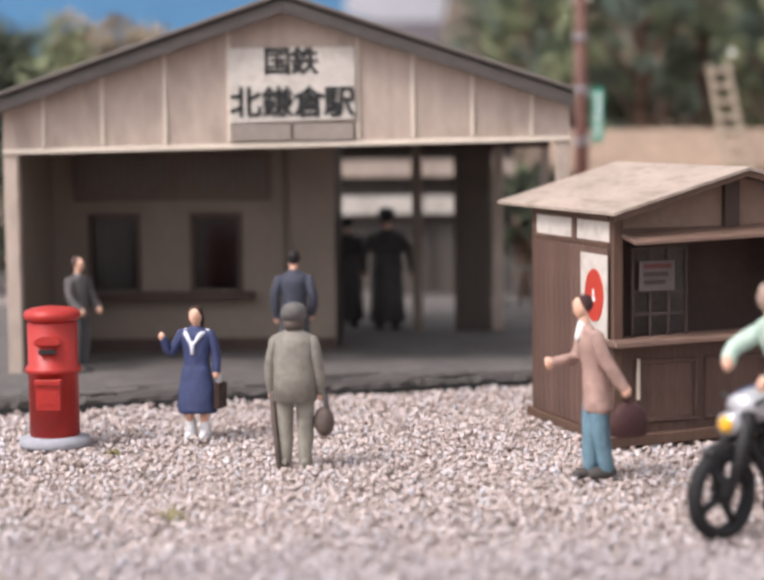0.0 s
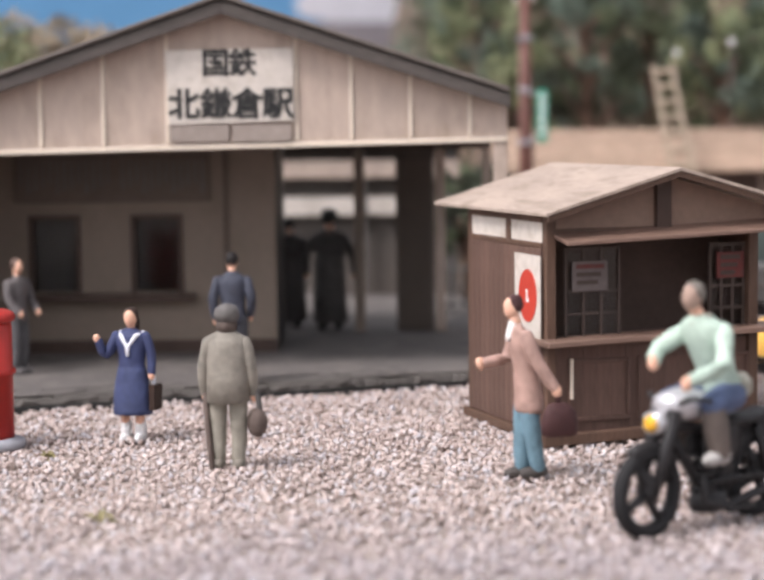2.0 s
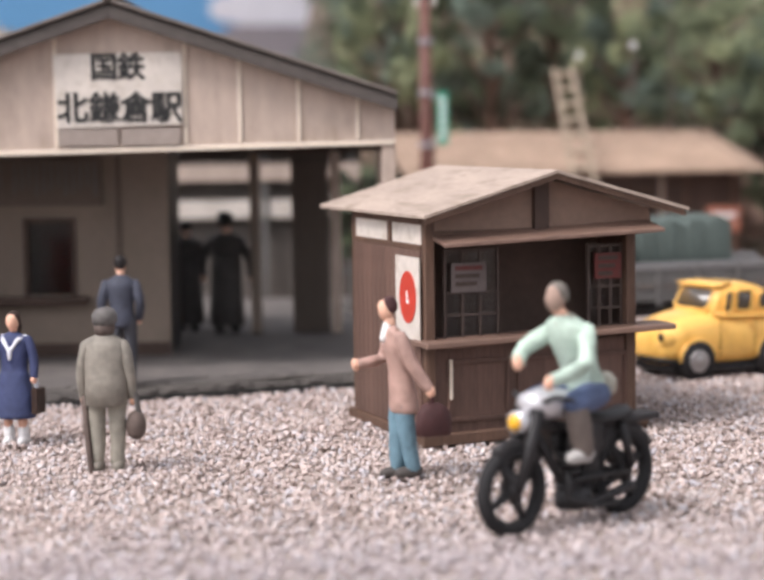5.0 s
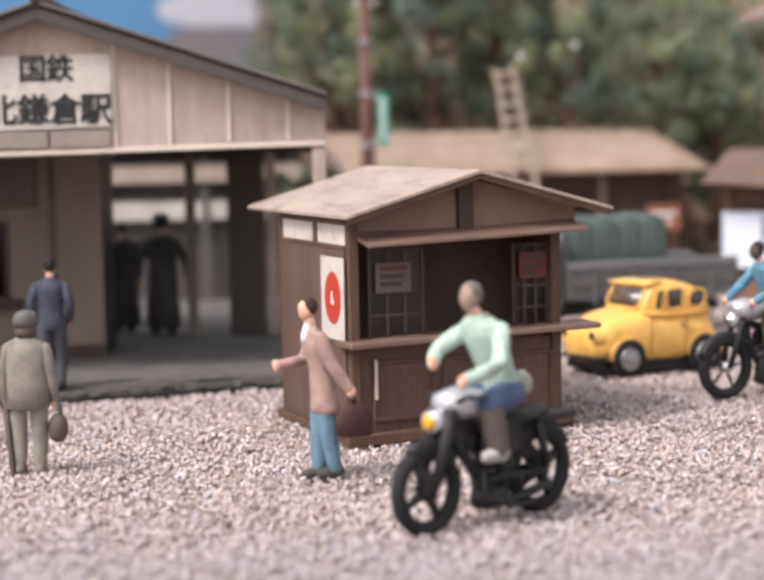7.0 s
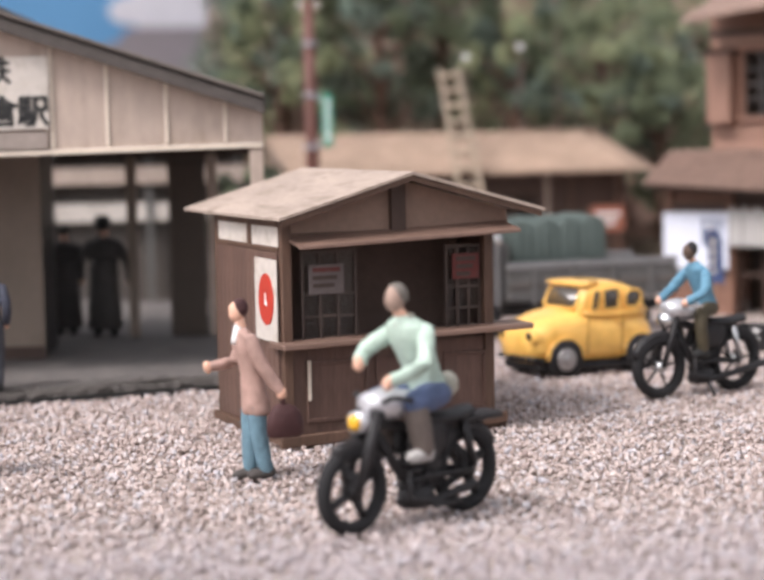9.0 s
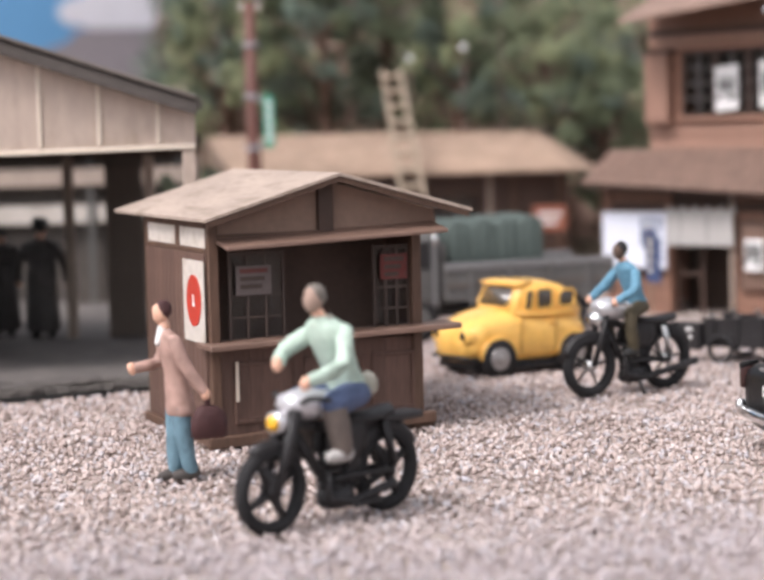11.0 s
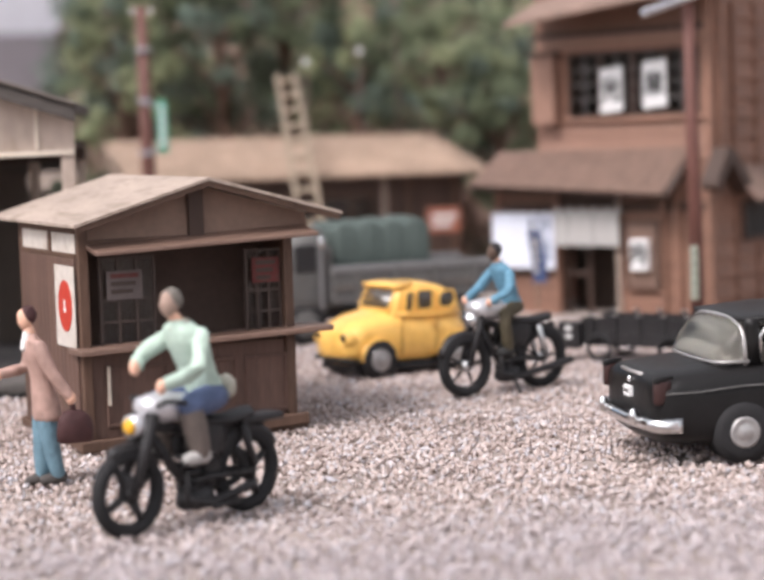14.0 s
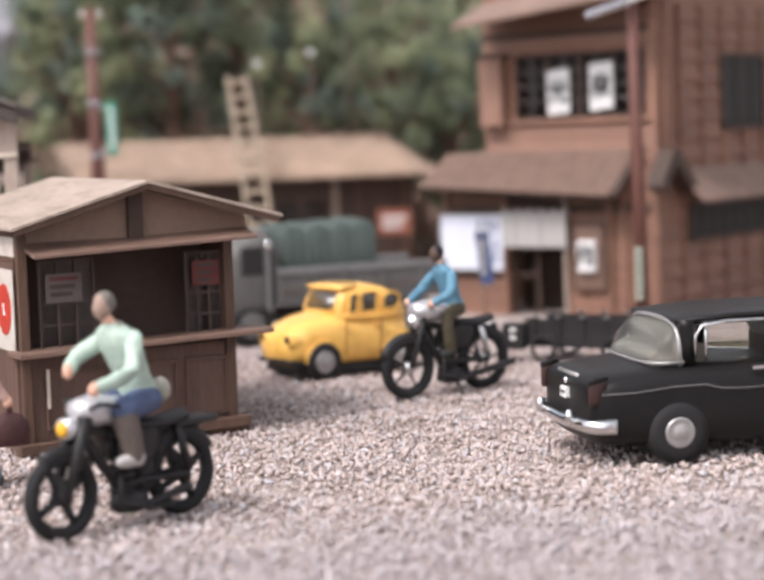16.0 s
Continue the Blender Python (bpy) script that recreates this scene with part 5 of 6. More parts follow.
def yellow_car():
    c = thing("yellow_car", 6.3, 0.58, 0, 206, "small rounded bright yellow two-door car, paint chipped low down", "car")
    bm = bmesh.new()
    hull(bm, [(1.05, 0.14, 0.28, 0.42), (1.03, 0.28, 0.23, 0.5), (0.96, 0.37, 0.18, 0.59), (0.85, 0.42, 0.15, 0.68), (0.7, 0.44, 0.13, 0.745), (0.5, 0.455, 0.12, 0.785), (0.3, 0.465, 0.11, 0.8), (-0.1, 0.47, 0.1, 0.77), (-0.45, 0.465, 0.1, 0.755), (-0.62, 0.43, 0.14, 0.71), (-0.73, 0.35, 0.2, 0.6), (-0.79, 0.2, 0.26, 0.45)], 32, 2.9)
    body = part("body", bm, YELLOW, c)
    bm = bmesh.new()
    hull(bm, [(0.38, 0.34, 0.66, 0.77), (0.33, 0.395, 0.6, 0.9), (0.27, 0.405, 0.6, 1.06), (0.23, 0.41, 0.6, 1.09), (0.0, 0.415, 0.6, 1.115), (-0.22, 0.415, 0.6, 1.1), (-0.42, 0.4, 0.6, 1.045), (-0.58, 0.37, 0.58, 0.94), (-0.7, 0.29, 0.55, 0.78), (-0.76, 0.18, 0.52, 0.66)], 32, 4.2)
    part("cabin", bm, YELLOW, c)
    bm = bmesh.new()
    hull(bm, [(0.315, 0.36, 1.055, 1.085), (0.3, 0.395, 1.045, 1.1), (0.2, 0.4, 1.045, 1.112), (0.05, 0.36, 1.07, 1.12)], 20, 2.6)
    part("roof_visor", bm, YELLOW, c)
    pane = material("car_window_glass", (0.1, 0.09, 0.08), 0.12, dark=0.6, fine=6, coarse=3, bump=0)
    # windscreen
    bm = bmesh.new()
    rings(bm, [[(0.415 - 0.5 * (z - 0.8) - 0.25 * yy * yy + dx, yy, z) for yy, z in [(0.95 * a * (1 - 0.25 * (b - 0.8)), b) for a, b in rounded(-0.34, 0.34, 0.81, 1.035, 0, 7.0, 24)]] for dx in (-0.06, 0.0)])
    screen = part("windscreen", bm, pane, c, "dark windscreen")
    bm = bmesh.new()
    loop = [(0.415 - 0.5 * (b - 0.8) - 0.25 * a * a, 0.95 * a * (1 - 0.25 * (b - 0.8)), b) for a, b in rounded(-0.355, 0.355, 0.795, 1.05, 0, 7.0, 24)]
    tube(bm, loop + loop[:2], 0.018, 7)
    part("screen_frame", bm, YELLOW, screen)
    for s in (-1, 1):
        for outline in (rounded(0.085, 0.195, 0.765, 1.005, -0.02, 6.0), rounded(-0.2, 0.03, 0.77, 1.015, 0.0, 7.0), rounded(-0.53, -0.29, 0.775, 0.985, -0.012, 3.0)):
            bm = bmesh.new()
            pane_panel(bm, outline, 0.3 * s, 0.426 * s)
            w = part("side_window", bm, pane, c, "dark side window")
            bm = bmesh.new()
            tube(bm, [(x, 0.424 * s, z) for x, z in outline + outline[:2]], 0.016, 6)
            part("window_frame", bm, YELLOW, w)
        bm = bmesh.new()
        tube(bm, [(0.3, 0.42 * s, 0.74), (0.1, 0.435 * s, 0.715), (-0.2, 0.44 * s, 0.71), (-0.45, 0.43 * s, 0.72), (-0.65, 0.36 * s, 0.73)], 0.024, 8)
        part("waist_moulding", bm, YELLOW, c)
        # lamp bulge with its empty socket
        bm = bmesh.new()
        rings(bm, [[(x, 0.29 * s + r * math.cos(6.283 * i / 18), 0.46 + 0.012 * k + r * math.sin(6.283 * i / 18)) for i in range(18)] for k, (x, r) in enumerate(((0.85, 0.12), (0.95, 0.112), (1.01, 0.09), (1.025, 0.066), (1.005, 0.048)))])
        lamp = part("headlamp", bm, YELLOW, c)
        bm = bmesh.new()
        ball(bm, (1.018, 0.29 * s, 0.505), (0.022, 0.052, 0.052), 12)
        part("lens", bm, BLACK_PLASTIC, lamp, "dark lamp socket")
        for x in (0.6, -0.5):
            car_wheel(c, x, 0.405 * s, 0.215, DULL_HUB, s)
            # Black disc on the solid body stands for the shaded hollow.
            bm = bmesh.new()
            rings(bm, [[(x + 0.245 * math.cos(6.283 * i / 28), yy * s, 0.21 + 0.245 * math.sin(6.283 * i / 28)) for i in range(28)] for yy in (0.3, 0.466)])
            part("wheel_well_shade", bm, BLACK_PLASTIC, c)
            bm = bmesh.new()
            tube(bm, [(x + 0.255 * math.cos(radians(a)), 0.45 * s, 0.21 + 0.255 * math.sin(radians(a))) for a in range(0, 181, 15)], 0.022, 8)
            part("wheel_arch", bm, YELLOW, c)
        for x, z in ((0.27, 0.7), (-0.24, 0.7)):
            bm = bmesh.new()
            tube(bm, [(x, 0.452 * s, z), (x + 0.02, 0.472 * s, 0.5), (x + 0.03, 0.462 * s, 0.25)], 0.006, 5)
            part("door_seam", bm, material("seam_shade", (0.35, 0.16, 0.02), 0.6), c)
        part("door_handle", B((-0.2, -0.12, 0.465 * s - 0.02, 0.465 * s + 0.02, 0.6, 0.615)), YELLOW, c)
    bm = bmesh.new()
    tube(bm, [(0.86, -0.42, 0.21), (1.03, -0.33, 0.235), (1.09, 0, 0.245), (1.03, 0.33, 0.235), (0.86, 0.42, 0.21)], 0.028, 8)
    part("bumper", bm, BLACK_PLASTIC, c, "dark front bumper")
    part("underside", B((-0.7, 0.92, -0.38, 0.38, 0.08, 0.17)), BLACK_PLASTIC, c)
    part("sill", B((-0.28, 0.38, -0.44, 0.44, 0.08, 0.115)), BLACK_PLASTIC, c)
    return c


def black_car():
    c = thing("black_sedan", 9.38, -5.9, 0, 4.5, "glossy black old-fashioned four-door sedan with chrome trim", "car")
    bm = bmesh.new()
    hull(bm, [(-1.88, 0.52, 0.34, 0.66), (-1.86, 0.66, 0.24, 0.77), (-1.78, 0.72, 0.18, 0.81), (-1.6, 0.745, 0.15, 0.83), (-1.3, 0.755, 0.13, 0.86), (-1.0, 0.765, 0.12, 0.88), (-0.3, 0.77, 0.12, 0.88), (0.6, 0.77, 0.12, 0.88), (1.2, 0.75, 0.14, 0.86), (1.8, 0.71, 0.2, 0.8), (1.95, 0.62, 0.3, 0.7)], 36, 4.4)
    part("body", bm, BLACK_PAINT, c)
    # wrap-round rear screen
    bm = bmesh.new()
    hull(bm, [(-1.3, 0.4, 0.82, 0.875), (-1.27, 0.53, 0.8, 0.95), (-1.2, 0.59, 0.8, 1.07), (-1.1, 0.615, 0.8, 1.19), (-1.03, 0.62, 0.8, 1.225)], 32, 4.0)
    screen = part("rear_screen", bm, glass("sedan_glass", (0.85, 0.85, 0.82), 0.3), c, "clear wrap-round rear screen")
    hoop = [(0.63 * math.copysign(abs(math.cos(radians(a))) ** 0.5, math.cos(radians(a))), 0.84 + 0.395 * math.sin(radians(a)) ** 0.5) for a in range(0, 181, 9)]
    bm = bmesh.new()
    tube(bm, [(-1.03 - 0.03 * (z - 0.84), y, z) for y, z in hoop], 0.022, 8)
    part("screen_frame", bm, DULL_HUB, screen, "dull metal screen frame")
    bm = bmesh.new()
    tube(bm, [(-1.0, 0.645, 0.88), (-1.2, 0.62, 0.875), (-1.29, 0.5, 0.872), (-1.315, 0.2, 0.87), (-1.315, -0.2, 0.87), (-1.29, -0.5, 0.872), (-1.2, -0.62, 0.875), (-1.0, -0.645, 0.88)], 0.016, 6)
    part("screen_sill", bm, DULL_HUB, screen, "dull metal sill")
    bm = bmesh.new()
    hull(bm, [(-0.9, 0.615, 0.8, 1.24), (0.35, 0.62, 0.82, 1.26), (0.45, 0.61, 0.82, 1.24), (0.85, 0.56, 0.84, 0.88)], 28, 6.0)
    part("glazing", bm, glass("side_glass", (0.6, 0.6, 0.57), 0.06), c, "tinted side windows")
    bm = bmesh.new()
    hull(bm, [(-1.05, 0.52, 1.215, 1.25), (-1.02, 0.6, 1.2, 1.27), (-0.5, 0.635, 1.22, 1.31), (0.2, 0.63, 1.22, 1.31), (0.48, 0.6, 1.2, 1.27), (0.54, 0.5, 1.21, 1.24)], 24, 3.2)
    part("roof", bm, BLACK_PAINT, c)
    for s in (-1, 1):
        bm = bmesh.new()
        rings(bm, [[(x + dx, yy * s, z) for dx, yy in ((-0.055, 0.56), (-0.055, 0.63), (0.06, 0.65), (0.06, 0.56))] for x, z in ((-0.955, 0.85), (-0.955, 1.05), (-0.965, 1.18), (-0.97, 1.25))], 0)
        part("rear_pillar", bm, BLACK_PAINT, c)
        for pts, r, mt in (([(-0.18, 0.645, 0.88), (-0.2, 0.63, 1.25)], 0.03, BLACK_PAINT), ([(0.83, 0.57, 0.88), (0.5, 0.59, 1.23)], 0.03, BLACK_PAINT), ([(-0.8, 0.645, 0.88), (-0.79, 0.635, 1.22)], 0.014, CHROME)):
            bm = bmesh.new()
            tube(bm, [(x, yy * s, z) for x, yy, z in pts], r, 8)
            part("pillar", bm, mt, c)
        bm = bmesh.new()
        tube(bm, [(-0.9, 0.655 * s, 0.9), (-0.9, 0.658 * s, 1.1), (-0.84, 0.66 * s, 1.19), (-0.6, 0.66 * s, 1.225), (0.3, 0.65 * s, 1.22), (0.75, 0.6 * s, 0.92)], 0.014, 6)
        part("window_trim", bm, CHROME, c)
        bm = bmesh.new()
        tube(bm, [(-1.8, 0.728 * s, 0.645), (-1.5, 0.755 * s, 0.65), (-1.15, 0.768 * s, 0.685), (-0.85, 0.778 * s, 0.69), (-0.7, 0.782 * s, 0.65), (-0.5, 0.782 * s, 0.64), (1.7, 0.73 * s, 0.7)], 0.007, 6)
        part("side_trim", bm, GREY_TRUCK, c, "dull side trim")
        bm = bmesh.new()
        hull(bm, [(-1.9, 0.008, 0.57, 0.72), (-1.89, 0.017, 0.55, 0.75), (-1.84, 0.02, 0.54, 0.77), (-1.74, 0.014, 0.6, 0.75)], 14, 2.6)
        for v in bm.verts:
            v.co.y += 0.69 * s
        lamp = part("tail_lamp", bm, material("tail_lamp_red", (0.05, 0.022, 0.02), 0.4), c, "dull red upright tail lamp")
        bm = bmesh.new()
        hull(bm, [(-1.905, 0.01, 0.73, 0.775), (-1.88, 0.021, 0.72, 0.79), (-1.8, 0.016, 0.74, 0.8), (-1.72, 0.006, 0.77, 0.8)], 14, 2.2)
        for v in bm.verts:
            v.co.y += 0.69 * s
        part("lamp_hood", bm, BLACK_PAINT, lamp)
        bm = bmesh.new()
        ball(bm, (-1.99, 0.42 * s, 0.42), (0.05, 0.04, 0.075), 12)
        part("overrider", bm, CHROME, c)
        part("door_handle", B((-0.42, -0.26, 0.775 * s - 0.02, 0.775 * s + 0.02, 0.8, 0.83)), CHROME, c)
        for x in (-1.1, 1.15):
            car_wheel(c, x, 0.71 * s, 0.245, DULL_HUB, s, 0.9, 0.035)
            # Dark disc paints the wheel hollow's shade onto the solid body.
            bm = bmesh.new()
            rings(bm, [[(x + 0.272 * math.cos(6.283 * i / 28), yy * s, 0.27 + 0.272 * math.sin(6.283 * i / 28)) for i in range(28)] for yy in (0.5, 0.768)])
            part("wheel_well_shade", bm, RUBBER, c)
    for bxx, sg in ((-1.96, -1), (2.0, 1)):
        bm = bmesh.new()
        rings(bm, [[(x - 0.028 * sg * (1 if k in (0, 3) else -0.6), y, 0.37 + dz) for k, dz in enumerate((-0.065, -0.03, 0.03, 0.065))] for x, y in ((bxx - 0.26 * sg, -0.78), (bxx - 0.08 * sg, -0.75), (bxx - 0.02 * sg, -0.6), (bxx + 0.02 * sg, -0.2), (bxx + 0.02 * sg, 0.2), (bxx - 0.02 * sg, 0.6), (bxx - 0.08 * sg, 0.75), (bxx - 0.26 * sg, 0.78))])
        part("bumper", bm, CHROME, c, "heavy chrome bumper")
    plate = part("number_plate", B((-1.915, -1.875, -0.09, 0.07, 0.55, 0.64)), PAPER, c)
    part("plate_bar", B((-1.92, -1.915, -0.06, 0.04, 0.58, 0.61)), GREY_TRUCK, plate)
    bm = bmesh.new()
    ball(bm, (-1.88, -0.01, 0.7), (0.03, 0.03, 0.03), 10)
    part("boot_handle", bm, CHROME, c)
    bm = bmesh.new()
    tube(bm, [(-1.85, -0.28, 0.765), (-1.87, 0, 0.77), (-1.85, 0.28, 0.765)], 0.02, 6)
    part("boot_trim", bm, DULL_HUB, c)
    part("dashboard", B((0.4, 0.7, -0.55, 0.55, 0.75, 0.93)), BLACK_PLASTIC, c)
    cloth = material("seat_cloth", (0.42, 0.39, 0.34), 0.8)
    part("rear_shelf", B((-1.2, -0.88, -0.54, 0.54, 0.865, 0.9)), cloth, c, "pale rear shelf")
    for x in (-0.86, 0.1):
        part("bench_seat", B((x, x + 0.14, -0.52, 0.52, 0.6, 1.02)), cloth, c, "pale seat back", bevel=0.03)
    return c


yellow_car()
black_car()


# ---- grey lorry with a tarpaulin, seen behind the yellow car ----
def lorry():
    c = thing("lorry", 6.35, 4.6, 0, 196, "grey flatbed lorry with a green tarpaulin load", "lorry")
    part("chassis", B((-1.7, 1.5, -0.3, 0.3, 0.3, 0.45)), BLACK_PLASTIC, c)
    bm = bmesh.new()
    hull(bm, [(1.75, 0.5, 0.5, 1.0), (1.7, 0.62, 0.35, 1.25), (1.5, 0.66, 0.32, 1.4), (1.2, 0.67, 0.32, 1.62), (1.0, 0.67, 0.32, 1.64), (0.85, 0.62, 0.35, 1.6)], 24, 5)
    part("cab", bm, GREY_TRUCK, c, "worn grey cab")
    part("cab_window", B((1.02, 1.35, -0.69, 0.69, 1.02, 1.4)), BLACK_PLASTIC, c, bevel=0.02)
    for s in (-1, 1):
        bm = bmesh.new()
        ball(bm, (0.98, 0.76 * s, 1.42), (0.05, 0.03, 0.07), 12)
        part("mirror", bm, CHROME, c, "bright wing mirror")
        part("door_post", B((0.93, 0.99, 0.68 * s - 0.02, 0.68 * s + 0.02, 0.5, 1.4)), CAB_GREY, c, bevel=0.01)
    part("bed_floor", B((-1.75, 0.8, -0.68, 0.68, 0.55, 0.62)), GREY_TRUCK, c)
    for s in (-1, 1):
        side = part("side_board", B((-1.75, 0.8, 0.68 * s - 0.025, 0.68 * s + 0.025, 0.55, 1.0)), GREY_TRUCK, c, bevel=0.01)
        part("top_rail", B((-1.78, 0.83, 0.68 * s - 0.05, 0.68 * s + 0.05, 0.98, 1.08)), CAB_GREY, side, bevel=0.01)
        for x in (-1.4, -0.8, -0.2, 0.4):
            part("stake", B((x, x + 0.07, 0.73 * s - 0.025, 0.73 * s + 0.025, 0.5, 1.02)), GREY_TRUCK, side)
        part("rub_rail", B((-1.75, 0.8, 0.71 * s - 0.02, 0.71 * s + 0.02, 0.74, 0.79)), SLATE_EDGE, side)
        for x in (1.2, -1.1):
            car_wheel(c, x, 0.58 * s, 0.3, GREY_TRUCK, s)
    part("headboard", B((0.8, 0.85, -0.68, 0.68, 0.55, 1.35)), GREY_TRUCK, c)
    part("tail_board", B((-1.8, -1.75, -0.68, 0.68, 0.55, 1.0)), GREY_TRUCK, c)
    bm = bmesh.new()
    loops = []
    for i in range(31):
        x = -0.75 + 1.45 * i / 30
        z = 1.6 + 0.1 * abs(math.sin(math.pi * i / 7.5)) ** 0.7 - 0.0015 * i
        w = 0.56 + 0.025 * math.sin(i * 2.1)
        loops.append([(x, -w, 0.62), (x, -w, 1.1), (x, -w + 0.01, z - 0.04), (x, -w + 0.06, z), (x, 0, z + 0.02), (x, w - 0.06, z), (x, w - 0.01, z - 0.04), (x, w, 1.1), (x, w, 0.62)])
    rings(bm, loops)
    part("tarpaulin", bm, TARP, c, "green tarpaulin over the load")
    return c


lorry()

# ---- black handcart between the motorcycle and the house ----
ct = thing("handcart", 9.35, 0.45, 0, -38, "low black handcart with open slatted sides", "cart")
part("deck", B((-0.7, 0.75, -0.32, 0.32, 0.26, 0.3)), BLACK_PLASTIC, ct, bevel=0.008)
for s in (-1, 1):
    part("top_rail", B((-0.72, 0.77, 0.31 * s - 0.02, 0.31 * s + 0.02, 0.5, 0.55), (-0.72, 0.77, 0.31 * s - 0.02, 0.31 * s + 0.02, 0.2, 0.36)), BLACK_PLASTIC, ct)
    part("side_board", B((-0.7, 0.75, 0.31 * s - 0.008, 0.31 * s + 0.008, 0.3, 0.52)), BLACK_PLASTIC, ct)
    for k in range(8):
        part("slat", B((-0.66 + 0.19 * k, -0.62 + 0.19 * k, 0.31 * s - 0.014, 0.31 * s + 0.014, 0.3, 0.52)), BLACK_PLASTIC, ct)
    for x in (-0.45, 0.5):
        bm = bmesh.new()
        torus(bm, 0.15, 0.03, 22, 6)
        part("wheel", bm, RUBBER, ct, at=(x, 0.38 * s, 0.18))
    bm = bmesh.new()
    tube(bm, [(-0.7, 0.22 * s, 0.3), (-1.15, 0.2 * s, 0.36)], 0.02, 7)
    part("shaft", bm, BLACK_PLASTIC, ct)
    part("tail_plate", B((-0.76, -0.72, 0.2 * s - 0.06, 0.2 * s + 0.06, 0.3, 0.46)), BLACK_PLASTIC, ct)
    part("reflector", B((-0.775, -0.76, 0.2 * s - 0.03, 0.2 * s + 0.03, 0.36, 0.4)), PAPER, ct, "small white reflector")
    for k in range(5):
        part("stake", B((-0.6 + 0.32 * k, -0.55 + 0.32 * k, 0.335 * s - 0.02, 0.335 * s + 0.02, 0.24, 0.58)), BLACK_PLASTIC, ct)
        # Bright caps added to give the highlights along the cart's top.
        part("stake_highlight", B((-0.605 + 0.32 * k, -0.545 + 0.32 * k, 0.335 * s - 0.025, 0.335 * s + 0.025, 0.58, 0.6)), METAL, ct, "pale metal cap added for the highlights on top")

part("lamp_box", B((-1.0, -0.7, -0.44, -0.3, 0.16, 0.5)), BLACK_PLASTIC, ct, bevel=0.02)
for z in (0.3, 0.4):
    part("reflector", B((-0.88, -0.8, -0.452, -0.44, z, z + 0.04)), PAPER, ct, "small white reflector")

# ---- shop banner on a stick ----
fl = thing("nobori_banner", 8.85, 4.6, 0, -20, "narrow dark blue banner with pale writing on a stick", "banner")
bm = bmesh.new()
lathe(bm, [(0.16, 0), (0.17, 0.03), (0.1, 0.08), (0.02, 0.1)], 14)
part("foot", bm, PAPER, fl, "white banner foot")
bm = bmesh.new()
tube(bm, [(0, 0, 0.08), (-0.02, 0, 0.8), (-0.06, 0, 1.5)], 0.013, 6)
part("stick", bm, WOOD_PALE, fl)
bm = bmesh.new()
rings(bm, [[(x0 + dx, dy + 0.02 * math.sin(z * 7), z) for dx, dy in ((-0.1, -0.006), (0.1, -0.006), (0.1, 0.006), (-0.1, 0.006))] for z, x0 in ((0.66, 0.04), (0.9, 0.02), (1.15, 0.0), (1.42, -0.04))], 0, False)
part("cloth", bm, CLOTH_BLUE, fl)
for k in range(4):
    part("text_bar", B((-0.045, 0.025, -0.034, -0.03, 0.8 + 0.14 * k, 0.87 + 0.14 * k)), CLOTH_WHITE, fl)

# ---- pale wall with bands behind the station hall, and a railing ----
pw = thing("platform_shelter", -3.5, 10.4, 0, 0, "pale platform shelter with cream fascia and grey boards", "shelter")
part("wall", B((0, 5.6, 0.3, 0.4, 0, 2.6)), material("shelter_grey", (0.1, 0.085, 0.075), 0.8), pw)
part("fascia", B((0, 5.6, 0.0, 0.05, 2.1, 2.4)), CREAM, pw)
part("name_board", B((0.2, 5.5, 0.1, 0.15, 1.46, 1.77)), SIGN_WHITE, pw, "white name board")
part("roof", B((-0.1, 5.7, -0.12, 2.2, 2.6, 2.7)), SLATE, pw)
for x in (0.5, 2.2, 3.9, 5.4):
    part("post", B((x, x + 0.1, 0.05, 0.1, 0, 2.6)), GREY_TRUCK, pw)
fc = thing("railing", 1.65, 7.0, 0.1, 0, "grey wooden railing beside the hall", "railing")
part("rail", B((0, 1.6, -0.03, 0.03, 0.66, 0.72)), GREY_TRUCK, fc)
part("rail", B((0, 1.6, -0.03, 0.03, 0.12, 0.17)), GREY_TRUCK, fc)
for k in range(9):
    part("baluster", B((0.05 + 0.18 * k, 0.1 + 0.18 * k, -0.02, 0.02, 0, 0.66)), GREY_TRUCK, fc)

# ---- wooded hill and painted sky ----
LEAF = []
for i, col in enumerate(((0.08, 0.092, 0.06), (0.165, 0.195, 0.115), (0.29, 0.32, 0.18), (0.15, 0.195, 0.155), (0.36, 0.29, 0.21), (0.4, 0.27, 0.215))):
    LEAF.append(material("scatter_foliage", col, 0.85, dark=0.55, fine=6, coarse=1.2, bump=0.2))
rng = np.random.default_rng(5)


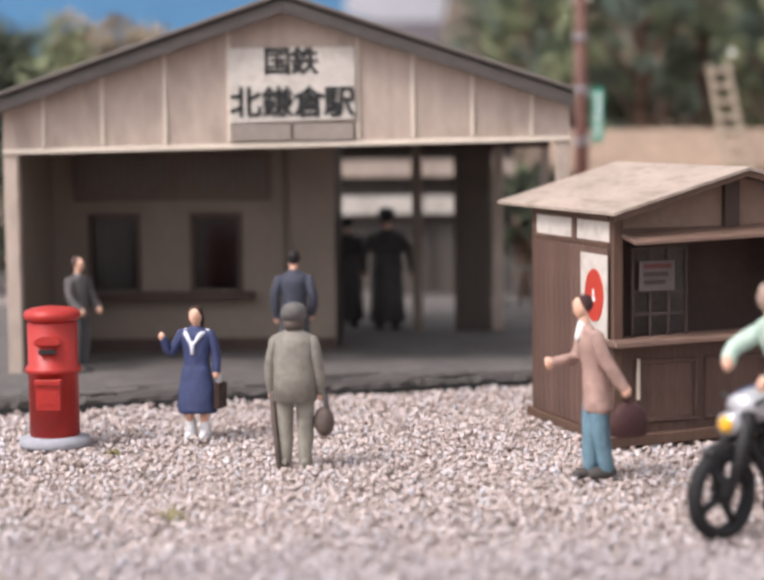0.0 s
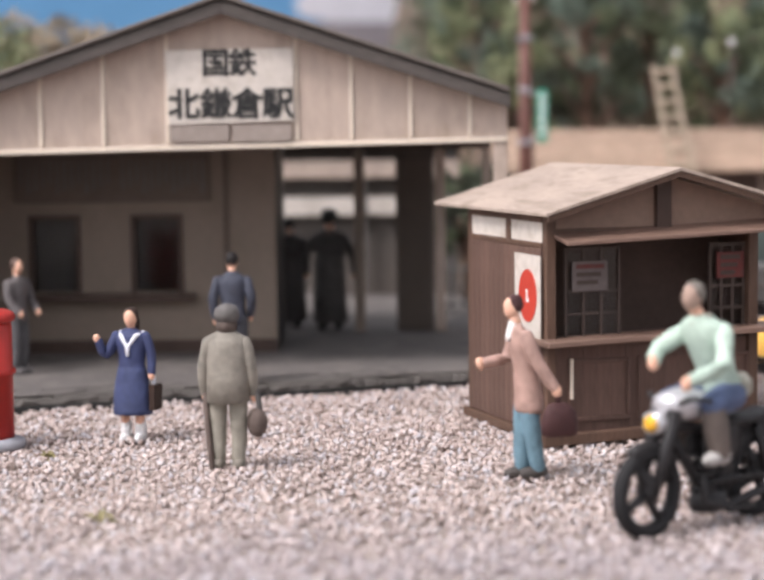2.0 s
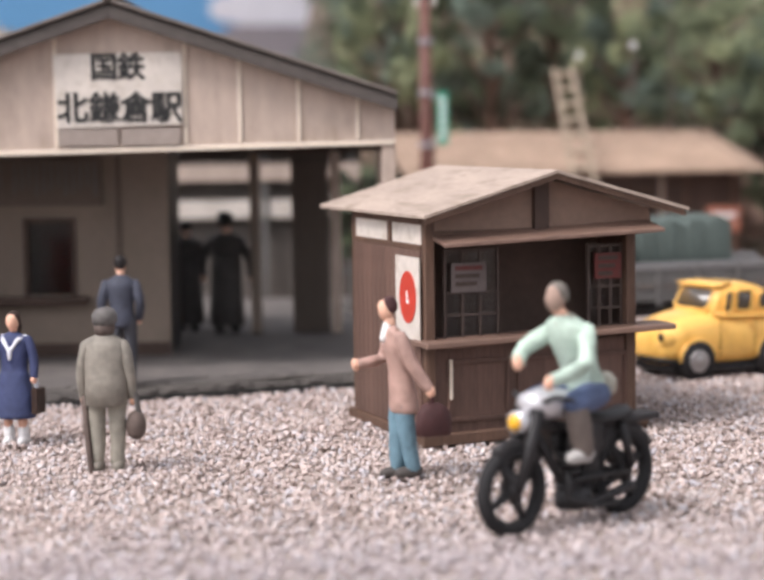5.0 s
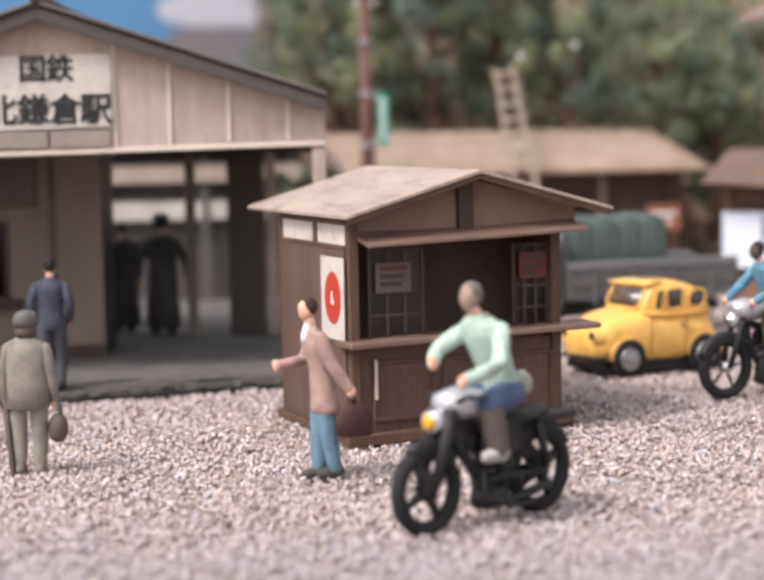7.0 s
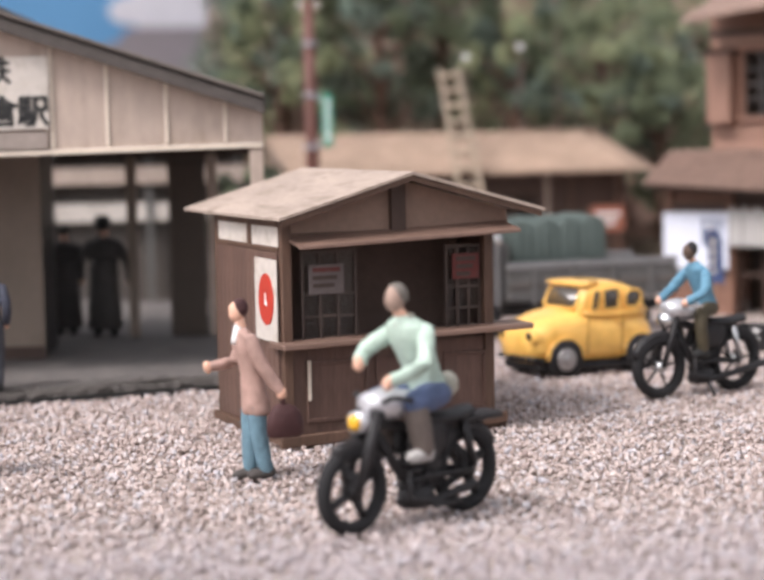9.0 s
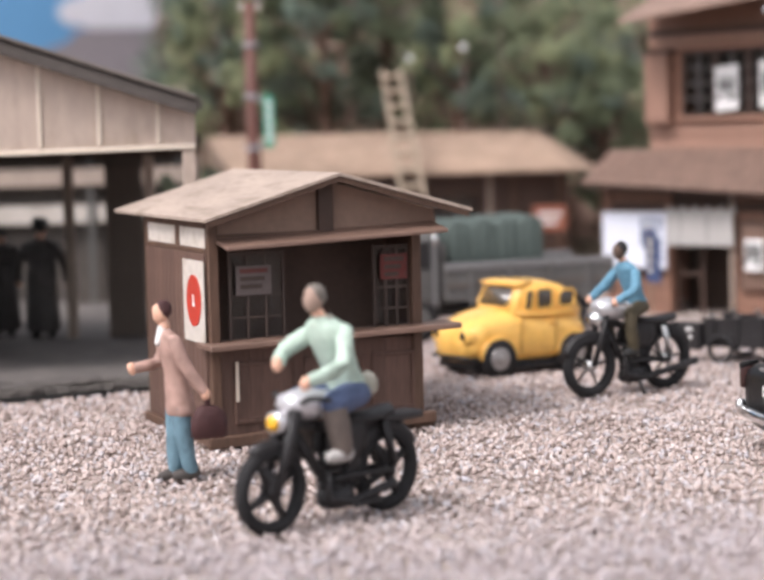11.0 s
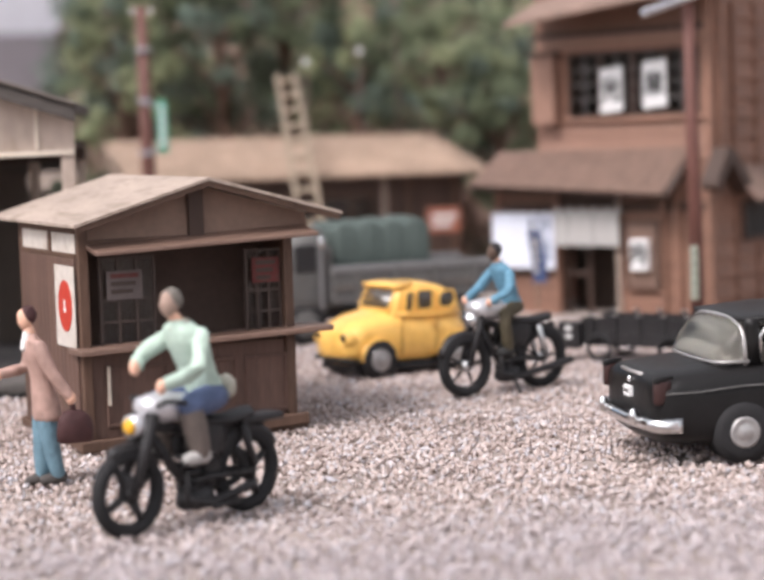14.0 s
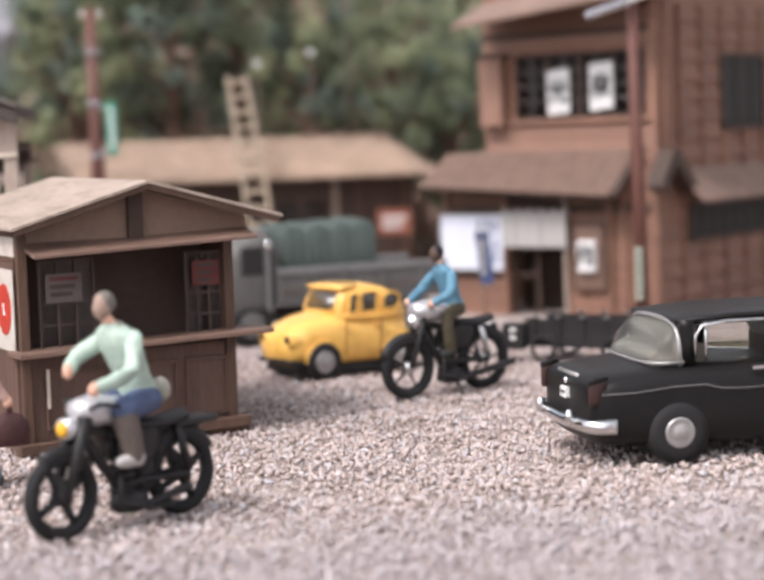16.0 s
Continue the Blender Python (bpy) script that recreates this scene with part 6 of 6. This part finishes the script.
def leaf_mesh(name, centres, radii, kinds, per, size, mats):
    """Tufts of small leaves round the centres."""
    c = np.repeat(np.asarray(centres, float), per, 0)
    r = np.repeat(np.asarray(radii, float), per)[:, None]
    d = rng.normal(size=(len(c), 3))
    d /= np.linalg.norm(d, axis=1)[:, None]
    p = c + d * r * rng.uniform(0.55, 1.05, (len(c), 1)) * np.array([1, 1, 0.85])
    a = rng.normal(size=(len(c), 3))
    a /= np.linalg.norm(a, axis=1)[:, None]
    b = np.cross(a, rng.normal(size=(len(c), 3)))
    b /= np.linalg.norm(b, axis=1)[:, None]
    s = size * rng.uniform(0.6, 1.4, (len(c), 1))
    v = np.stack([p - a * s, p + b * s * 0.6, p + a * s, p - b * s * 0.6], 1).reshape(-1, 3) * U
    me = bpy.data.meshes.new(name)
    n = len(c)
    me.vertices.add(4 * n)
    me.vertices.foreach_set("co", v.ravel())
    me.loops.add(4 * n)
    me.loops.foreach_set("vertex_index", np.arange(4 * n))
    me.polygons.add(n)
    me.polygons.foreach_set("loop_start", np.arange(n) * 4)
    me.polygons.foreach_set("material_index", np.repeat(np.asarray(kinds), per))
    for m in mats:
        me.materials.append(m)
    me.update()
    me.validate()
    return me


def hill_z(x, y):
    base = max(0.0, (y - 14.5) * 0.55)
    return base * (1.0 if x > 1.8 else max(0.1, 1 - 0.45 * (1.8 - x))) + 0.5 * noise.noise((x * 0.35, y * 0.35, 0.0))


bm = bmesh.new()
bmesh.ops.create_grid(bm, x_segments=70, y_segments=40, size=1)
for v in bm.verts:
    v.co.x, v.co.y = 8 + v.co.x * 26, 26 + v.co.y * 12
    v.co.z = hill_z(v.co.x, v.co.y) - 0.2 + 0.25 * noise.noise((v.co.x * 1.3, v.co.y * 1.3, 3))
for f in bm.faces:
    f.smooth = True
solid("hillside", bm, material("hill_earth", (0.13, 0.1, 0.07), 0.9, dark=0.5, fine=5, coarse=0.6, bump=0.6, stain=(0.33, 0.22, 0.17), stain_amount=0.8), 0, 0, 0, kind="structure", label="brown earth hillside under scattered foliage", category="hill")
cs, rs, ks = [], [], []
for i in range(1500):
    x, y = rng.uniform(-14, 30), rng.uniform(15, 27)
    if x < 1.5 - 0.05 * (y - 16) and rng.random() < 0.93:
        continue
    g = noise.noise((x * 0.5, y * 0.5, 7.0))
    if g < -0.2:
        continue
    cs.append((x, y, hill_z(x, y) + rng.uniform(0, 0.6)))
    rs.append(rng.uniform(0.3, 0.9))
    h = noise.noise((x * 0.5, y * 0.3, 20.0)) + rng.uniform(-0.12, 0.12)
    ks.append(5 if h > 0.2 else 4 if h > 0.12 else 2 if h > 0.02 else 1 if h > -0.1 else 3 if h > -0.22 else 0)
tagged(new("hillside_foliage", leaf_mesh("hillside_foliage", cs, rs, ks, 110, 0.085, LEAF)), "dense mixed green bushes covering the hillside", "bushes", "", "stuff")


def tree(x, y, z, h, spread, kinds, label, seed):
    t = thing("tree", x, y, z, 0, label, "tree", "trees behind the houses")
    r = random.Random(seed)
    bm = bmesh.new()
    tube(bm, [(0, 0, -0.2), (0.05, 0, h * 0.35), (0.0, 0.05, h * 0.6), (0.05, 0, h * 0.85)], [0.16, 0.12, 0.09, 0.04], 8)
    tips = []
    for k in range(9):
        a, b = 2.4 * k, h * (0.35 + 0.06 * k)
        tip = (spread * 0.75 * math.cos(a), spread * 0.75 * math.sin(a), b + h * 0.22)
        tube(bm, [(0, 0, b), (tip[0] * 0.5, tip[1] * 0.5, b + h * 0.13), tip], [0.06, 0.045, 0.02], 6)
        tips.append(tip)
    part("trunk", bm, DARK_WOOD, t)
    cc, rr, kk = [], [], []
    for k in range(46):
        p = r.choice(tips)
        cc.append((p[0] + r.gauss(0, spread * 0.28), p[1] + r.gauss(0, spread * 0.28), p[2] + r.gauss(0, h * 0.09)))
        rr.append(r.uniform(0.14, 0.34) * spread)
        kk.append(r.choice(kinds))
    ob = new("crown", leaf_mesh("crown", cc, rr, kk, 90, 0.065, LEAF))
    ob.parent = t
    return t


for i, (x, y, h, s, kd) in enumerate(((9.3, 16.2, 4.3, 1.25, (1, 2, 1)), (7.6, 17.0, 3.9, 1.0, (1, 2, 3)), (10.4, 16.0, 3.2, 1.1, (3, 1, 1)), (4.8, 16.6, 4.6, 1.2, (0, 1, 3)), (2.75, 16.5, 4.4, 1.2, (1, 2, 3)), (12.3, 17.5, 4.6, 1.3, (2, 1, 0)), (6.2, 18.0, 5.2, 1.2, (0, 3, 1)), (3.2, 18.5, 5.4, 1.3, (1, 2, 0)), (2.9, 19.5, 5.0, 1.1, (0, 1, 3)), (14.5, 17.0, 5.0, 1.4, (1, 0, 3)))):
    tree(x, y, hill_z(x, y) * 0.8, h, s, kd, "bushy model tree of clumped green foliage", 40 + i)
tree(2.2, 9.3, 0, 1.9, 0.5, (0, 0, 1), "low green shrub tree beside the station", 73)

cs, rs, ks = [], [], []
for i in range(260):
    x, y = rng.uniform(-11, -3.4), rng.uniform(11.5, 13.5)
    cs.append((x, y, rng.random() ** 0.6 * min(4.62, 4.62 - 0.55 * (x + 4.4)) + 0.12 * math.sin(x * 2)))
    rs.append(rng.uniform(0.35, 0.65))
    ks.append(0 if x < -6.6 else rng.choice([4, 4, 4, 2]))
tagged(new("hedge", leaf_mesh("hedge", cs, rs, ks, 130, 0.08, LEAF)), "tall dry tan hedge behind the station", "hedge", "", "stuff")

for x, y, z in ((7.55, 15.6, 4.5), (6.45, 15.4, 4.3), (8.3, 15.6, 6.3)):
    g = thing("globe_lamp", x, y, 0, 0, "white globe lamp on a thin dark post", "lamp", "globe lamps on the hillside")
    bm = bmesh.new()
    tube(bm, [(0, 0, 0), (0, 0, z - 0.1)], 0.03, 6)
    part("post", bm, HOUSE_DARK, g)
    bm = bmesh.new()
    ball(bm, (0, 0, z), 0.066, 14)
    part("globe", bm, PAPER, g)

SKY_PAINT = material("painted_sky", (0.1, 0.25, 0.44), 0.9, dark=0.92, fine=0.8, coarse=0.1, bump=0)
sky_board = thing("backdrop", 0, 42, 0, 0, "blue painted sky board with a white cloud", "backdrop", kind="structure")
part("board", B((-40, 9, 0, 0.4, -1, 13)), SKY_PAINT, sky_board)
bm = bmesh.new()
for cx, cz, r in ((-2.1, 6.95, 0.5), (-1.3, 7.0, 0.75), (-0.5, 7.1, 0.9), (0.4, 7.1, 0.85), (1.5, 7.4, 0.9)):
    prism(bm, [(cx + 1.2 * r * math.cos(0.314 * k), cz + 0.9 * r * math.sin(0.314 * k)) for k in range(20)], -0.06 - 0.01 * r, -0.01)
part("cloud", bm, material("cloud_paint", (0.55, 0.54, 0.58), 0.9, dark=0.85, fine=1.5, coarse=0.4, bump=0), sky_board, "white painted cloud")
bm = bmesh.new()
prism(bm, [(-14, 0), (14, 0), (12, 6.6), (6, 6.5), (0.5, 6.3), (-1.5, 6.32), (-2.0, 6.25), (-2.3, 5.9), (-3.2, 5.6), (-4.0, 5.1), (-9, 4.4), (-14, 4.0)], -1.4, -1.2)
part("far_ridge", bm, material("far_ridge_grey", (0.2, 0.18, 0.195), 0.9, dark=0.8, fine=2, coarse=0.4), sky_board, "grey distant ridge")

# ---- gravel forecourt ----
def gravel():
    n = 185000
    x = rng.uniform(-7.5, 15, n)
    y = -14 + 22 * rng.random(n) ** 1.15
    keep = ~((x - PX0) * -math.sin(radians(PANG)) + (y - PY0) * math.cos(radians(PANG)) > 0.1) | (x > 1.9)
    keep &= ~((x < 2.6) & (y > -0.2)) & ~((x > 8.6) & (y > 5.6)) & (y < 7)
    x, y = x[keep], y[keep]
    n = len(x)
    r = rng.uniform(0.016, 0.031, n) * rng.choice([1, 1, 1, 1.35], n)
    base = np.array([(1, 0, 0), (0, 1, 0), (-1, 0, 0), (0, -1, 0), (0, 0, 1), (0, 0, -1)], float)
    v = base[None] * rng.uniform(0.6, 1.25, (n, 6, 1)) + rng.normal(0, 0.16, (n, 6, 3))
    q = rng.normal(size=(n, 4))
    q /= np.linalg.norm(q, axis=1)[:, None]
    w, a, b, c = q.T
    R = np.stack([1 - 2 * (b * b + c * c), 2 * (a * b - c * w), 2 * (a * c + b * w), 2 * (a * b + c * w), 1 - 2 * (a * a + c * c), 2 * (b * c - a * w),
                  2 * (a * c - b * w), 2 * (b * c + a * w), 1 - 2 * (a * a + b * b)], 1).reshape(n, 3, 3)
    v = np.einsum("nij,nkj->nki", R, v) * r[:, None, None]
    lump = 0.008 * (np.sin(2.3 * x + 1.7 * np.sin(1.9 * y)) + np.sin(3.1 * y + 1.3 * np.sin(2.7 * x)) + 0.7 * np.sin(7.1 * x + 5.3 * y))
    v += np.stack([x, y, rng.uniform(-0.032, 0.012, n) + 0.002 + lump], 1)[:, None]
    tri = np.array([(0, 1, 4), (1, 2, 4), (2, 3, 4), (3, 0, 4), (1, 0, 5), (2, 1, 5), (3, 2, 5), (0, 3, 5)])
    idx = (tri[None] + 6 * np.arange(n)[:, None, None]).ravel()
    me = bpy.data.meshes.new("gravel")
    me.vertices.add(6 * n)
    me.vertices.foreach_set("co", (v * U).ravel())
    me.loops.add(len(idx))
    me.loops.foreach_set("vertex_index", idx)
    me.polygons.add(8 * n)
    me.polygons.foreach_set("loop_start", np.arange(8 * n) * 3)
    m = bpy.data.materials.new("gravel_stone")
    m.use_nodes = True
    nt = m.node_tree
    bs = nt.nodes["Principled BSDF"]
    bs.inputs["Roughness"].default_value = 0.95
    bs.inputs["Specular IOR Level"].default_value = 0.2
    geo, ramp = nt.nodes.new("ShaderNodeNewGeometry"), nt.nodes.new("ShaderNodeValToRGB")
    stops = ((0.0, (0.2, 0.155, 0.135)), (0.12, (0.36, 0.285, 0.26)), (0.4, (0.5, 0.41, 0.375)), (0.7, (0.6, 0.5, 0.465)), (0.86, (0.5, 0.48, 0.51)), (1.0, (0.69, 0.61, 0.58)))
    while len(ramp.color_ramp.elements) < len(stops):
        ramp.color_ramp.elements.new(0.5)
    for e, (p, col) in zip(ramp.color_ramp.elements, stops):
        e.position, e.color = p, (*col, 1)
    nt.links.new(geo.outputs["Random Per Island"], ramp.inputs[0])
    # greyer stones along the road side of the forecourt
    near, split, band, wob, tint = (nt.nodes.new("ShaderNode" + q) for q in ("Mapping", "SeparateXYZ", "MapRange", "TexNoise", "MixRGB"))
    near.inputs["Scale"].default_value = (1 / U, 1 / U, 1 / U)
    nt.links.new(geo.outputs["Position"], near.inputs["Vector"])
    nt.links.new(near.outputs[0], wob.inputs["Vector"])
    wob.inputs["Scale"].default_value = 0.7
    nt.links.new(near.outputs[0], split.inputs[0])
    shift = nt.nodes.new("ShaderNodeMath")
    shift.operation = "MULTIPLY_ADD"
    shift.inputs[1].default_value = 2.2
    nt.links.new(wob.outputs["Fac"], shift.inputs[0])
    nt.links.new(split.outputs["Y"], shift.inputs[2])
    band.inputs["From Min"].default_value, band.inputs["From Max"].default_value = -8.1, -6.3
    band.inputs["To Min"].default_value, band.inputs["To Max"].default_value = 0.58, 0.0
    nt.links.new(shift.outputs[0], band.inputs["Value"])
    nt.links.new(band.outputs[0], tint.inputs[0])
    nt.links.new(ramp.outputs[0], tint.inputs[1])
    tint.inputs[2].default_value = (0.4, 0.365, 0.385, 1)
    nt.links.new(tint.outputs[0], bs.inputs["Base Color"])
    me.materials.append(m)
    me.update()
    me.validate()
    return tagged(new("gravel", me), "loose pale pinkish gravel covering the forecourt", "gravel", "", "stuff")


gravel()

# grass tufts in the gravel
for gx, gy, r in ((-1.05, -7.6, 0.13), (-2.0, -4.75, 0.07)):
    gt = new("grass_tuft", leaf_mesh("grass_tuft", [(gx, gy, 0.0)], [r], [0], 60, 0.03, [material("dry_grass", (0.33, 0.29, 0.15), 0.9)]))
    tagged(gt, "small tuft of dry yellow-green grass in gravel", "grass", "grass tufts in the gravel")

# Black strip paints the shadow gap below the edge timbers.
part("edge_shadow_strip", B((0, 11.2, -0.1, -0.07, -0.04, 0.055)), INK, plat, "black strip standing in for the shadow under the edge timbers")

# rough edge timbers of the station floor and the broken crust above them
rr = random.Random(8)
edge = []
for ln in (0.35, 0.5, 0.7, 0.95):
    bm = bmesh.new()
    loops = []
    for i in range(9):
        x, j = ln * i / 8, rr.uniform
        loops.append([(x, -0.07 + j(-0.025, 0.025), -0.04), (x, -0.06 + j(-0.025, 0.025), 0.09 + j(-0.03, 0.02)), (x, -0.02 + j(-0.02, 0.03), 0.125 + j(-0.015, 0.015)), (x, 0.13, 0.13), (x, 0.13, -0.04)])
    rings(bm, loops, 0, False)
    edge.append((ln, mesh_of("edge_timber", bm, EDGE_TIMBER)))
x = 0.0
while x < 11.0:
    ln, me = rr.choice(edge)
    piece("edge_timber", me, plat, x, rr.uniform(-0.02, 0.02), rr.uniform(-0.015, 0.015), 0, 0, rr.uniform(-1.2, 1.2))
    x += ln - 0.005
crust = []
for k in range(4):
    bm = bmesh.new()
    prism(bm, [((0.1 + 0.06 * rr.random()) * (2.2 if i % 7 in (0, 6, 3) else 1.5) * math.cos(0.698 * i), (0.05 + 0.03 * rr.random()) * math.sin(0.698 * i)) for i in range(9)], 0, 0.014, "z")
    crust.append(mesh_of("crust_flake", bm, PLATFORM))
for k in range(60):
    piece("crust_flake", rr.choice(crust), plat, rr.uniform(0.4, 9.0), 0.12 + 0.5 * rr.random() ** 2, 0.136, 0, 0, rr.uniform(-15, 15))
